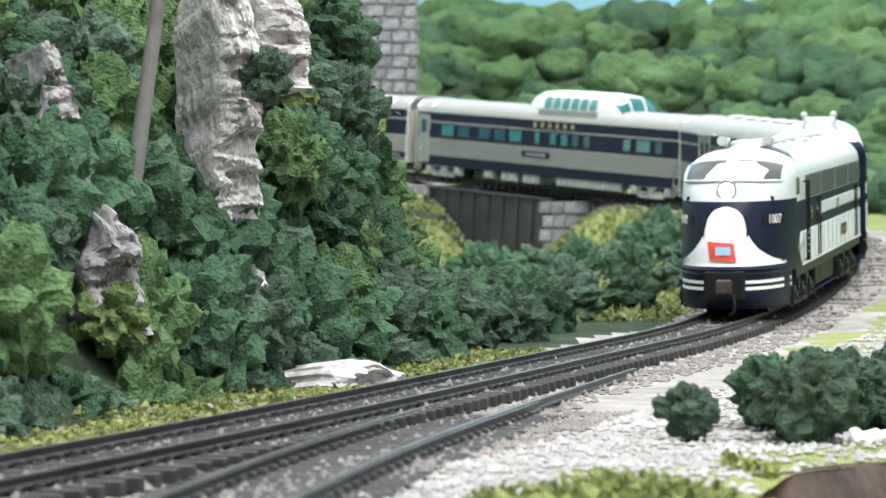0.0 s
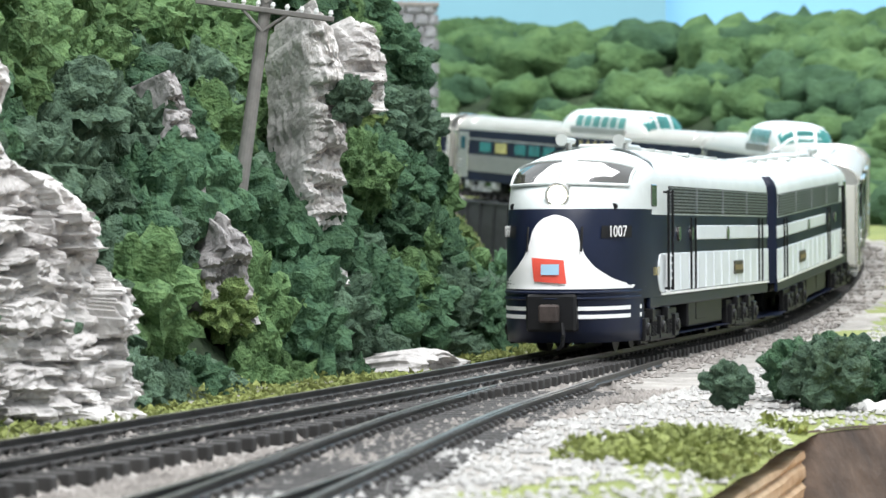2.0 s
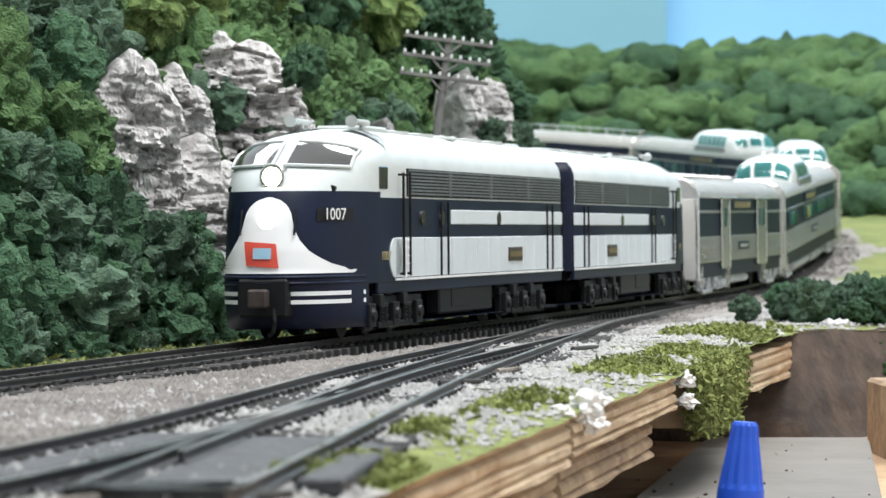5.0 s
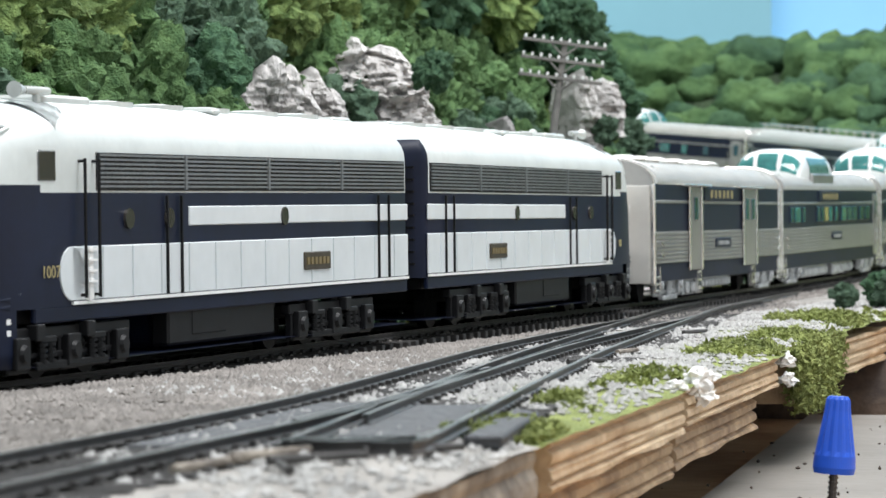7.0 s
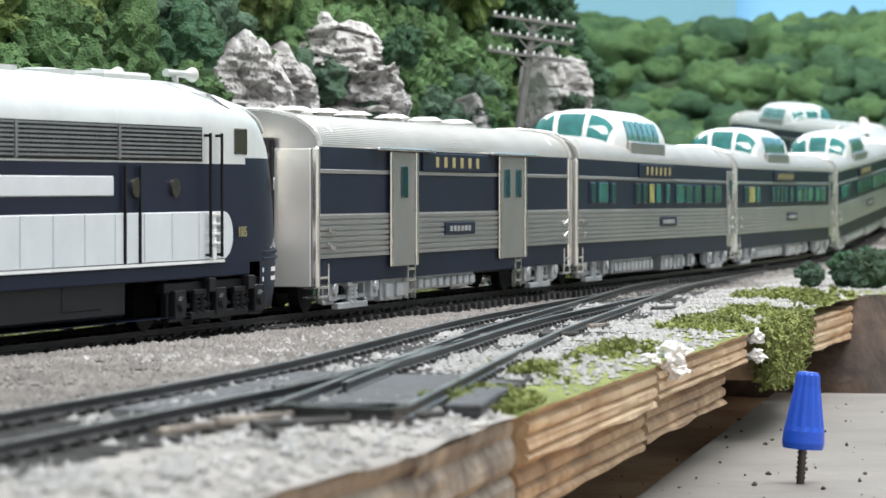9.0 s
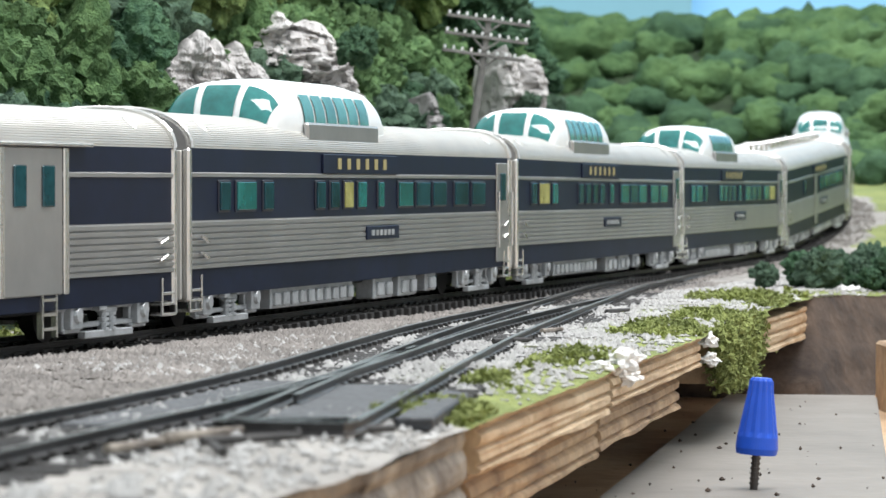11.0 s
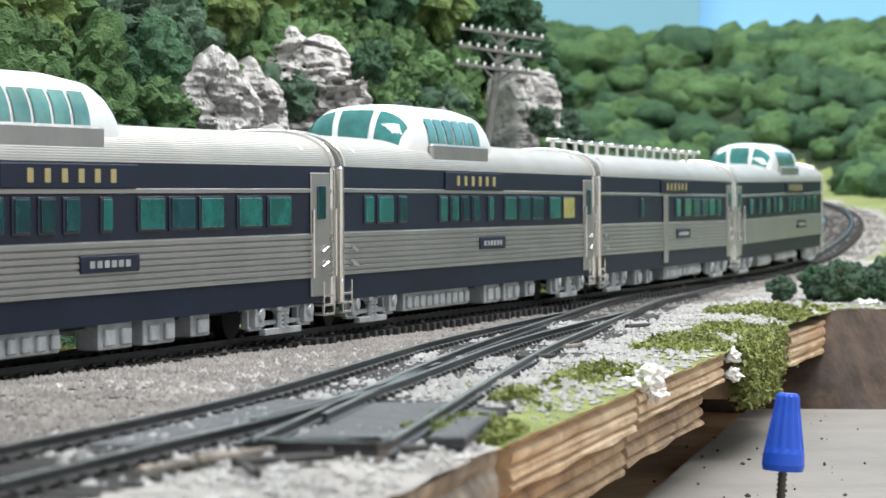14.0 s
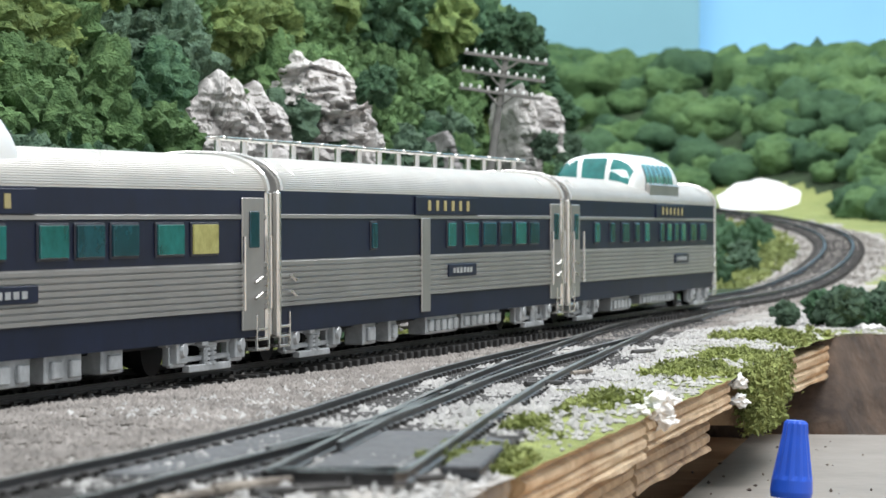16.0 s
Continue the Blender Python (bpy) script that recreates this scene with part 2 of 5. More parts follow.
def edge_side(px, py):
    """Signed distance to the front edge of the layout: positive on the layout."""
    best, sign = np.full(px.shape, 9.0), np.ones(px.shape)
    for (ax, ay), (bx, by) in zip(EDGE, EDGE[1:]):
        l2 = (bx - ax) ** 2 + (by - ay) ** 2
        u = np.clip(((px - ax) * (bx - ax) + (py - ay) * (by - ay)) / l2, 0, 1)
        d = np.hypot(px - ax - u * (bx - ax), py - ay - u * (by - ay))
        cr = (bx - ax) * (py - ay) - (by - ay) * (px - ax)
        sign = np.where(d < best, np.sign(cr), sign)
        best = np.minimum(d, best)
    return best * sign


def fbm(px, py, f, seed=0.0, oct=4):
    out, a = np.zeros(px.shape), 1.0
    rs = np.random.RandomState(int(seed * 10) + 5)
    for o in range(oct):
        for _ in range(3):
            th, ph = rs.uniform(0, 6.28, 2)
            out += a / 3 * np.sin(f * (px * np.cos(th) + py * np.sin(th)) + ph + 1.7 * np.sin(f * 0.6 * (py * np.cos(th) - px * np.sin(th)) + ph * 2))
        a, f = a * 0.5, f * 2.1
    return out


def ground_height(px, py):
    d, side, zn, zi, sn = to_line(px, py)
    z = np.where(d < 0.05, zn, zn + (zi - zn) * smooth(d, 0.05, 0.2)) - 0.0046 + 0.0019 * smooth(0.016 - d, 0, 0.004)
    left = np.maximum(-side, 0)
    # wooded bluff beside the near straight
    hill = (smooth(left, 0.046, 0.11) * 0.078 + smooth(left, 0.1, 0.3) * 0.030) * smooth(1.45 - py, 0, 0.11) * (sn < 2.2)
    z = z + hill
    # far bank behind the loop
    out = np.where((sn > 1.5) & (side > 0), d, 0)
    z = z + (0.027 + 0.0518 * np.maximum(py, 1.7) - z) * smooth(out, 0.075, 0.36)
    # creek under the girder bridge
    cx, cy = GIRDER_AT
    g = np.hypot((px - cx + 0.01) / 0.035, (py - cy + 0.06) / 0.14)
    z = z - 0.055 * np.exp(-g ** 2)
    # embankment inside the loop
    inner = np.where((sn > 1.55) & (side < 0), d, 0)
    z = z - 0.030 * smooth(inner, 0.028, 0.12) * smooth(sn, 1.6, 2.2)
    # near right verge falls to the edge
    e = edge_side(px, py)
    flat = smooth(side, 0.020, 0.032) * smooth(1.16 - py, 0, 0.16) * smooth(py, -0.2, 0.2)
    z = z + (-0.0020 - z) * flat
    z = z - 0.0017 * smooth(0.010 - e, 0, 0.012) - 0.008 * smooth(side, 0.05, 0.16) * smooth(1.4 - py, 0, 0.4) * (1 - flat)
    z = z + (0.0006 * fbm(px, py, 60, 1) * smooth(d, 0.02, 0.05) + 0.004 * fbm(px, py, 18, 2) * smooth(d, 0.05, 0.15) * (1 - flat))
    return z


BRIDGE_S = 2.39
GIRDER_AT = tuple(line(BRIDGE_S)[:2])


def ground_z(x, y):
    return float(ground_height(np.array([x], float), np.array([y], float))[0])


# ---- ground ----
def build_ground():
    xs = np.concatenate([np.linspace(-1.6, -0.5, 23)[:-1], np.linspace(-0.5, 0.55, 176), np.linspace(0.55, 1.6, 22)[1:]])
    ys = np.concatenate([np.linspace(-0.3, 1.6, 260)[:-1], np.linspace(1.6, 3.1, 100)])
    X, Y = np.meshgrid(xs, ys)
    e = edge_side(X, Y)
    Z = ground_height(X, Y)
    # the outermost vertices are drawn in to the line of the edge
    h = 0.0005
    gx, gy = (edge_side(X + h, Y) - edge_side(X - h, Y)) / (2 * h), (edge_side(X, Y + h) - edge_side(X, Y - h)) / (2 * h)
    off = np.where((e < -0.0008) & (e > -0.012), e + 0.0008, 0)
    keep = e > -0.008
    X, Y = X - off * gx, Y - off * gy
    n = len(xs)
    d, side, _, _, sn = to_line(X, Y)
    g = fbm(X, Y, 40, 3)
    faces, idx = [], []
    for j in range(len(ys) - 1):
        for i in range(n - 1):
            if keep[j, i] and keep[j + 1, i] and keep[j, i + 1] and keep[j + 1, i + 1]:
                faces.append((j * n + i, j * n + i + 1, (j + 1) * n + i + 1, (j + 1) * n + i))
                dd, sd, yy, ee = d[j, i], side[j, i], Y[j, i], e[j, i]
                m = 0
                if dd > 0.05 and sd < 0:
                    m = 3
                if sd > 0 and 0.40 < yy < 1.5 and ee < 0.022 + 0.012 * g[j, i]:
                    m = 1
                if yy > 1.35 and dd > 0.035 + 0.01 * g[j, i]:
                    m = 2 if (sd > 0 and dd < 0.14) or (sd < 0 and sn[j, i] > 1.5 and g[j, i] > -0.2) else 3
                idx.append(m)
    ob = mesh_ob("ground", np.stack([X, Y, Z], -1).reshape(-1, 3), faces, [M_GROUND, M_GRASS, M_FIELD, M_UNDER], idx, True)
    tagged(ob, "grey gravel and green turf scenery base of the layout", "ground", kind="structure")


build_ground()

# backdrop: wall panels, the left one a darker grey teal
wall = mesh_ob("backdrop", *(lambda b: b)(([(0.24, 3.15, -0.6), (2.2, 3.15, -0.6), (2.2, 3.15, 1.0), (0.24, 3.15, 1.0),
                                           (0.24, 3.19, -0.6), (2.2, 3.19, -0.6), (2.2, 3.19, 1.0), (0.24, 3.19, 1.0)],
                                          [(0, 1, 2, 3), (5, 4, 7, 6), (4, 0, 3, 7), (1, 5, 6, 2), (3, 2, 6, 7), (4, 5, 1, 0)])), M_SKY)
tagged(wall, "sky blue painted backdrop panel behind the layout", "backdrop", kind="structure")
wall = mesh_ob("backdrop", [(-2.0, 3.12, -0.6), (0.262, 3.12, -0.6), (0.262, 3.12, 1.0), (-2.0, 3.12, 1.0),
                            (-2.0, 3.16, -0.6), (0.262, 3.16, -0.6), (0.262, 3.16, 1.0), (-2.0, 3.16, 1.0)],
               [(0, 1, 2, 3), (5, 4, 7, 6), (4, 0, 3, 7), (1, 5, 6, 2), (3, 2, 6, 7), (4, 5, 1, 0)], M_SKYDARK)
tagged(wall, "darker grey teal backdrop panel behind the layout", "backdrop", kind="structure")


# ---- track ----
def rail_mesh(pts, name, parent):
    """A rail of head, web and foot along points on the railhead."""
    prof = [(-0.0008, -0.0016), (-0.0008, -0.0013), (-0.00025, -0.0011), (-0.00025, -0.0006), (-0.00045, -0.0004), (-0.00045, 0.0),
            (0.00045, 0.0), (0.00045, -0.0004), (0.00025, -0.0006), (0.00025, -0.0011), (0.0008, -0.0013), (0.0008, -0.0016)]
    v, f, idx = [], [], []
    k = len(prof)
    for i, p in enumerate(pts):
        a, b = pts[max(0, i - 1)], pts[min(len(pts) - 1, i + 1)]
        t = (Vector(b) - Vector(a)).normalized()
        nx, ny = t.y, -t.x
        for o, h in prof:
            v.append((p[0] + nx * o, p[1] + ny * o, p[2] + h))
    for i in range(len(pts) - 1):
        for j in range(k):
            f.append((i * k + j, i * k + (j + 1) % k, (i + 1) * k + (j + 1) % k, (i + 1) * k + j))
            idx.append(1 if j == 5 else 0)
    f.append(tuple(range(k)))
    f.append(tuple((len(pts) - 1) * k + j for j in reversed(range(k))))
    idx += [0, 0]
    return mesh_ob(name, v, f, [M_RAIL, M_RAILTOP], idx, parent=parent)


def tie_mesh():
    bm = boxes([(0, 0, -0.0012, 0.0024, 0.031, 0.0022)], 0.0002)
    for y in (-0.0094, -0.0070, 0.0070, 0.0094):
        bmesh.ops.create_cube(bm, size=1, matrix=Matrix.Translation((0, y, 0.0002)) @ Matrix.Diagonal((0.0016, 0.0010, 0.0008, 1)))
    me = bpy.data.meshes.new("tie")
    bm.to_mesh(me)
    bm.free()
    me.materials.append(M_TIE)
    return me


TIE = tie_mesh()


def add_ties(parent, spots, limit=300):
    rng = random.Random(3)
    for p, h in spots[:limit]:
        ob = new("tie", TIE)
        ob.parent = parent
        ob.matrix_basis = Matrix.Translation(p) @ Matrix.Rotation(h + rng.uniform(-0.03, 0.03), 4, "Z")
    if len(spots) > limit:
        base = np.array([v.co[:] for v in TIE.vertices])
        fc = [tuple(p.vertices) for p in TIE.polygons]
        V, Fc = [], []
        for p, h in spots[limit:]:
            o = len(V)
            c, s = math.cos(h), math.sin(h)
            V += [(p[0] + c * a - s * b, p[1] + s * a + c * b, p[2] + z) for a, b, z in base]
            Fc += [tuple(o + q for q in f) for f in fc]
        tagged(mesh_ob("tie", V, Fc, M_TIE, parent=parent), kind="stuff")


main_track = empty("main_track", "dark model railway track with black ties in grey ballast", "railway track")
ss = np.arange(-1.0, 3.6, 0.02)
for off in (-0.0085, 0.0085):
    rail_mesh([beside(s, off) for s in ss], "rail", main_track)
add_ties(main_track, [(beside(s, 0, -0.0018), heading(s)) for s in np.arange(0.28, 3.0, 0.0066)])

# sidings that leave the main line at the turnout: centre lines in plan
SIDE_A = [(-0.0860, 0.150), (-0.0620, 0.2500), (-0.0400, 0.352), (-0.0290, 0.402), (-0.0160, 0.475), (0.0070, 0.650), (0.0290, 0.780), (0.0480, 0.885), (0.0640, 1.000), (0.0875, 1.130), (0.1150, 1.270)]
SIDE_B = [(-0.0130, 0.363), (-0.0114, 0.375), (0.0025, 0.515), (0.0150, 0.630), (0.0310, 0.755), (0.0485, 0.885), (0.0645, 1.000), (0.0880, 1.130)]


def spline(pts, n=16):
    out = []
    P = [np.array(pts[0]) * 2 - np.array(pts[1])] + [np.array(p) for p in pts] + [np.array(pts[-1]) * 2 - np.array(pts[-2])]
    for i in range(1, len(P) - 2):
        for k in range(n):
            u = k / n
            a, b, c, d = P[i - 1:i + 3]
            out.append(0.5 * (2 * b + (c - a) * u + (2 * a - 5 * b + 4 * c - d) * u * u + (3 * b - a - 3 * c + d) * u ** 3))
    out.append(P[-2])
    return np.array(out)


def siding(name, pts, z, label, y_from, rails=(-0.0083, 0.0083)):
    root = empty(name, label, "railway track")
    c = spline(pts)
    t = np.gradient(c, axis=0)
    t /= np.linalg.norm(t, axis=1)[:, None]
    for off in rails:
        q = c + off * np.stack([t[:, 1], -t[:, 0]], 1)
        rail_mesh([(a, b, z) for a, b in q], "rail", root)
    L = np.concatenate([[0], np.cumsum(np.linalg.norm(np.diff(c, axis=0), axis=1))])
    spots = []
    for s in np.arange(0, L[-1], 0.0070):
        x, y = np.interp(s, L, c[:, 0]), np.interp(s, L, c[:, 1])
        if y > y_from and y < 1.12:
            spots.append((Vector((x, y, z - 0.0017)), math.atan2(np.interp(s, L, t[:, 1]), np.interp(s, L, t[:, 0]))))
    add_ties(root, spots)
    return root, c, t


siding_a, CA, TA = siding("siding_track", SIDE_A, 0.0004, "dark siding track curving away from the turnout", 0.2)
siding_b, CB, TB = siding("siding_track", SIDE_B, 0.0002, "dark diverging track of the turnout with guard rails", 0.43)
# guard rails beside the frog
for c, t, off, a, b in ((CA, TA, 0.0062, 0.40, 0.57), (CB, TB, -0.0062, 0.41, 0.55)):
    sel = [i for i in range(len(c)) if a < c[i, 1] < b]
    rail_mesh([(c[i, 0] + off * t[i, 1], c[i, 1] - off * t[i, 0], 0.0003) for i in sel], "guard_rail", siding_b)


# black planks of the crossing, between and beside the rails
def crossing_plank(corners, top=-0.0011, thick=0.0018):
    v = [(x, y, top) for x, y in corners] + [(x, y, top - thick) for x, y in corners]
    n = len(corners)
    f = [tuple(range(n)), tuple(reversed(range(n, 2 * n)))] + [(i, n + i, n + (i + 1) % n, (i + 1) % n) for i in range(n)]
    bm = bmesh.new()
    vs = [bm.verts.new(p) for p in v]
    for q in f:
        bm.faces.new([vs[i] for i in q])
    bmesh.ops.recalc_face_normals(bm, faces=bm.faces[:])
    bmesh.ops.bevel(bm, geom=bm.edges[:], offset=0.0003, segments=1, affect="EDGES")
    ob = part("crossing_plank", bm, M_PLANK, None)
    tagged(ob, "dark grey plank of a level crossing between the rails", "plank", "crossing planks")


def along(c, t, y, off):
    i = int(np.argmin(abs(c[:, 1] - y)))
    return (c[i, 0] + off * t[i, 1], c[i, 1] - off * t[i, 0])


crossing_plank([along(CA, TA, 0.372, -0.0066), along(CA, TA, 0.372, 0.0066), along(CA, TA, 0.470, 0.0066), along(CA, TA, 0.470, -0.0066)])
crossing_plank([along(CA, TA, 0.374, 0.0100), along(CB, TB, 0.376, -0.0100), along(CB, TB, 0.436, -0.0098), along(CA, TA, 0.440, 0.0100)])
crossing_plank([along(CB, TB, 0.376, -0.0066), along(CB, TB, 0.376, 0.0066), along(CB, TB, 0.455, 0.0066), along(CB, TB, 0.455, -0.0066)])
crossing_plank([along(CB, TB, 0.384, 0.0100), along(CB, TB, 0.390, 0.0150), along(CB, TB, 0.44, 0.0150), along(CB, TB, 0.45, 0.0100)])


# ---- loose stones ----
def stones(name, n, spot, size, material, label, seed):
    rng = np.random.RandomState(seed)
    base = np.array([(1, 0, 0), (-1, 0, 0), (0, 1, 0), (0, -1, 0), (0, 0, 1), (0, 0, -1)], float)
    tri = np.array([(0, 2, 4), (2, 1, 4), (1, 3, 4), (3, 0, 4), (2, 0, 5), (1, 2, 5), (3, 1, 5), (0, 3, 5)])
    P = spot(rng, n)
    n = len(P)
    V = base[None] * rng.uniform(0.5, 1.3, (n, 6, 1)) * (size[0] + (size[1] - size[0]) * rng.rand(n, 1, 1) ** 2)
    a = rng.uniform(0, 6.28, n)
    c, s = np.cos(a)[:, None], np.sin(a)[:, None]
    V = np.stack([V[..., 0] * c - V[..., 1] * s, V[..., 0] * s + V[..., 1] * c, V[..., 2] * 0.75], -1) + P[:, None]
    Fc = (tri[None] + 6 * np.arange(n)[:, None, None]).reshape(-1, 3)
    tagged(mesh_ob(name, V.reshape(-1, 3), Fc, material), label, "gravel", kind="stuff")


def spot_beside(lo, hi, s0, s1):
    def f(rng, n):
        s, o = rng.uniform(s0, s1, n), rng.uniform(lo, hi, n)
        p = np.array([[np.interp(q, _s, _x), np.interp(q, _s, _y)] for q in s])
        h = np.interp(s, _s, _h)
        x, y = p[:, 0] + o * np.sin(h), p[:, 1] - o * np.cos(h)
        ok = edge_side(x, y) > 0.0
        x, y = x[ok], y[ok]
        return np.stack([x, y, ground_height(x, y) + 0.0002], 1)
    return f


def spot_area(x0, x1, y0, y1, margin=0.0):
    def f(rng, n):
        x, y = rng.uniform(x0, x1, n), rng.uniform(y0, y1, n)
        ok = (edge_side(x, y) > margin) & (fbm(x, y, 50, 7) > -0.35) & ((x > np.interp(y, CA[:, 1], CA[:, 0]) - 0.013) | (y < 0.30))
        x, y = x[ok], y[ok]
        return np.stack([x, y, ground_height(x, y) + 0.0002], 1)
    return f


stones("ballast", 6000, spot_beside(-0.0145, 0.0145, 0.25, 1.6), (0.0004, 0.0009), M_BALLAST, "fine grey ballast between the rails", 12)
stones("ballast", 9000, spot_beside(-0.024, 0.028, 0.25, 1.1), (0.0005, 0.0014), M_BALLAST, "grey brown ballast stones along the track", 1)
stones("ballast", 9000, spot_beside(-0.024, 0.03, 1.1, 2.6), (0.0006, 0.0016), M_BALLAST, "grey ballast stones along the far track", 2)
stones("ballast", 9000, spot_beside(0.016, 0.045, 0.25, 1.1), (0.0005, 0.0013), M_BALLAST, "brown grey gravel between the tracks", 4)
stones("ballast", 14000, spot_beside(0.045, 0.12, 0.45, 1.5), (0.0005, 0.0013), M_BALLASTLIGHT, "pale gravel beside the turnout", 9)
stones("gravel", 16000, spot_area(-0.09, 0.06, 0.25, 0.72), (0.0004, 0.0013), M_BALLASTLIGHT, "pale gravel near the layout edge", 5)


def spot_between(rng, n):
    """The strip between the main line and the siding."""
    y = rng.uniform(0.12, 0.75, n)
    near = np.interp(y, _y, _x) + 0.013
    far = np.where(y < 0.15, CA[0, 0], np.interp(y, CA[:, 1], CA[:, 0])) - 0.010
    x = near + (far - near) * rng.rand(n)
    return np.stack([x, y, ground_height(x, y) + 0.0003], 1)


stones("ballast", 26000, spot_between, (0.0005, 0.0012), M_BALLAST, "brown grey ballast between main line and siding", 15)


# ---- the front edge and the pit below it ----
pit = mesh_ob("floor", [(-0.4, -0.4, -0.036), (1.6, -0.4, -0.036), (1.6, 1.3, -0.036), (-0.4, 1.3, -0.036)], [(0, 1, 2, 3)], M_SAND)
tagged(pit, "sandy brown board floor below the layout edge", "floor", kind="structure")


def edge_board(p, q, z1, z0, deep, label, seed, material=M_PLY, out=0.0):
    """A rough block of layered wood along the edge from p to q."""
    p, q = Vector((*p, 0)), Vector((*q, 0))
    d = (q - p)
    L = d.length
    t = d.normalized()
    nrm = Vector((t.y, -t.x, 0))
    nu, nv = max(4, int(L / 0.003)), 12
    rng = random.Random(seed)
    v, f = [], []
    rings = []
    for i in range(nu + 1):
        u = i / nu
        c = p + d * u
        ring = []
        for j in range(nv + 1):
            zz = z1 + (z0 - z1) * j / nv
            w = 0.00045 * noise.fractal(Vector((u * L * 22 + seed, zz * 700, 1.3)), 0.8, 2.0, 3)
            lay = 0.0009 if j % 4 == 2 else 0.0
            ring.append(c + nrm * (out + w - lay) + Vector((0, 0, zz + (0.0006 * noise.noise(Vector((u * L * 35, seed, j * 0.4))) if j in (0, nv) else 0))))
        ring.append(c - nrm * deep + Vector((0, 0, z0)))
        ring.append(c - nrm * deep + Vector((0, 0, z1)))
        rings.append(ring)
    k = len(rings[0])
    for r in rings:
        v += r
    for i in range(nu):
        for j in range(k):
            f.append((i * k + j, (i + 1) * k + j, (i + 1) * k + (j + 1) % k, i * k + (j + 1) % k))
    f.append(tuple(reversed(range(k))))
    f.append(tuple(nu * k + j for j in range(k)))
    ob = mesh_ob("edge_board", v, f, material)
    return tagged(ob, label, "board", "edge boards")


E2 = EDGE
edge_board(E2[0], E2[1], -0.0038, -0.018, 0.02, "rough grey brown board along the layout edge", 1, M_OLDWOOD)
edge_board(E2[1], (0.0092, 0.4055), -0.0042, -0.0195, 0.02, "weathered grey tan board along the layout edge", 2, M_OLDWOOD)
edge_board((0.0112, 0.417), E2[3], -0.0040, -0.0112, 0.02, "split tan wooden board with a worn orange end", 3)
edge_board((0.0117, 0.4195), E2[3], -0.0114, -0.0192, 0.018, "lower tan wooden board below the split one", 4, M_WOOD, -0.002)
edge_board((0.0369, 0.549), E2[4], -0.0038, -0.0103, 0.02, "cracked tan wooden board near white plaster", 5)
edge_board((0.0369, 0.549), (0.0605, 0.667), -0.0105, -0.0183, 0.018, "lower cracked tan board", 6, M_WOOD, -0.002)
edge_board((0.0705, 0.718), E2[5], -0.006, -0.016, 0.02, "tan board half hidden by hanging moss", 7, M_WOOD)
edge_board((0.0967, 0.863), (0.1255, 0.992), -0.0065, -0.0165, 0.02, "pale tan wooden board below the shrubs", 8)

# dark pit wall; set back behind the boards, an added backing closes the gap
v, WALLED = [], []
for k, ((ax, ay), (bx, by)) in enumerate(zip(EDGE, EDGE[1:])):
    for q in range(10):
        WALLED.append((ax + (bx - ax) * q / 10, ay + (by - ay) * q / 10, 0.065 if k < 6 else -0.002, k))
for i, (x, y, back, k) in enumerate(WALLED):
    for j in range(7):
        w = j / 6
        n = 0.006 * w * noise.noise(Vector((i * 0.35, j * 0.7, 2)))
        v.append((x - back * (1 if k < 6 else 0), y + back * 0.3 + n - (0.026 * w if k >= 6 else 0), (ground_z(x - max(back, 0), y + 0.006) - (0.0026 if k < 6 else 0.0002)) * (1 - w) - 0.0365 * w))
f = [(i * 7 + j, i * 7 + j + 1, (i + 1) * 7 + j + 1, (i + 1) * 7 + j) for i in range(len(WALLED) - 1) for j in range(6)]
tagged(mesh_ob("pit_wall", v, f, M_PITWALL, smooth=True), "dark brown painted wall of the pit, with added backing under the edge boards", "wall", kind="structure")

bm = bmesh.new()
cor = [(0.020, 0.49), (0.092, 0.912), (0.1362, 0.907), (0.098, 0.62), (0.080, 0.45)]
top = [bm.verts.new((x, y, -0.030)) for x, y in cor]
bot = [bm.verts.new((x, y, -0.036)) for x, y in cor]
bm.faces.new(list(reversed(top)))
bm.faces.new(bot)
for i in range(5):
    bm.faces.new((top[i], bot[i], bot[(i + 1) % 5], top[(i + 1) % 5]))
bmesh.ops.recalc_face_normals(bm, faces=bm.faces[:])
bmesh.ops.bevel(bm, geom=bm.edges[:], offset=0.0006, segments=2, affect="EDGES")
tagged(part("board_slab", bm, M_SLAB, None), "flat grey board lying in the pit", "board")
stones("crumbs", 110, lambda rng, n: np.stack([rng.uniform(0.03, 0.125, n), rng.uniform(0.5, 0.9, n), np.full(n, -0.0297)], 1), (0.0002, 0.0008), M_PITWALL,
       "dark crumbs scattered over the grey board", 8)
tagged(part("wooden_post", boxes([(0.1465, 0.86, -0.026, 0.012, 0.16, 0.022)], 0.001), M_WOOD, None), "brown wooden batten beside the grey board", "batten")


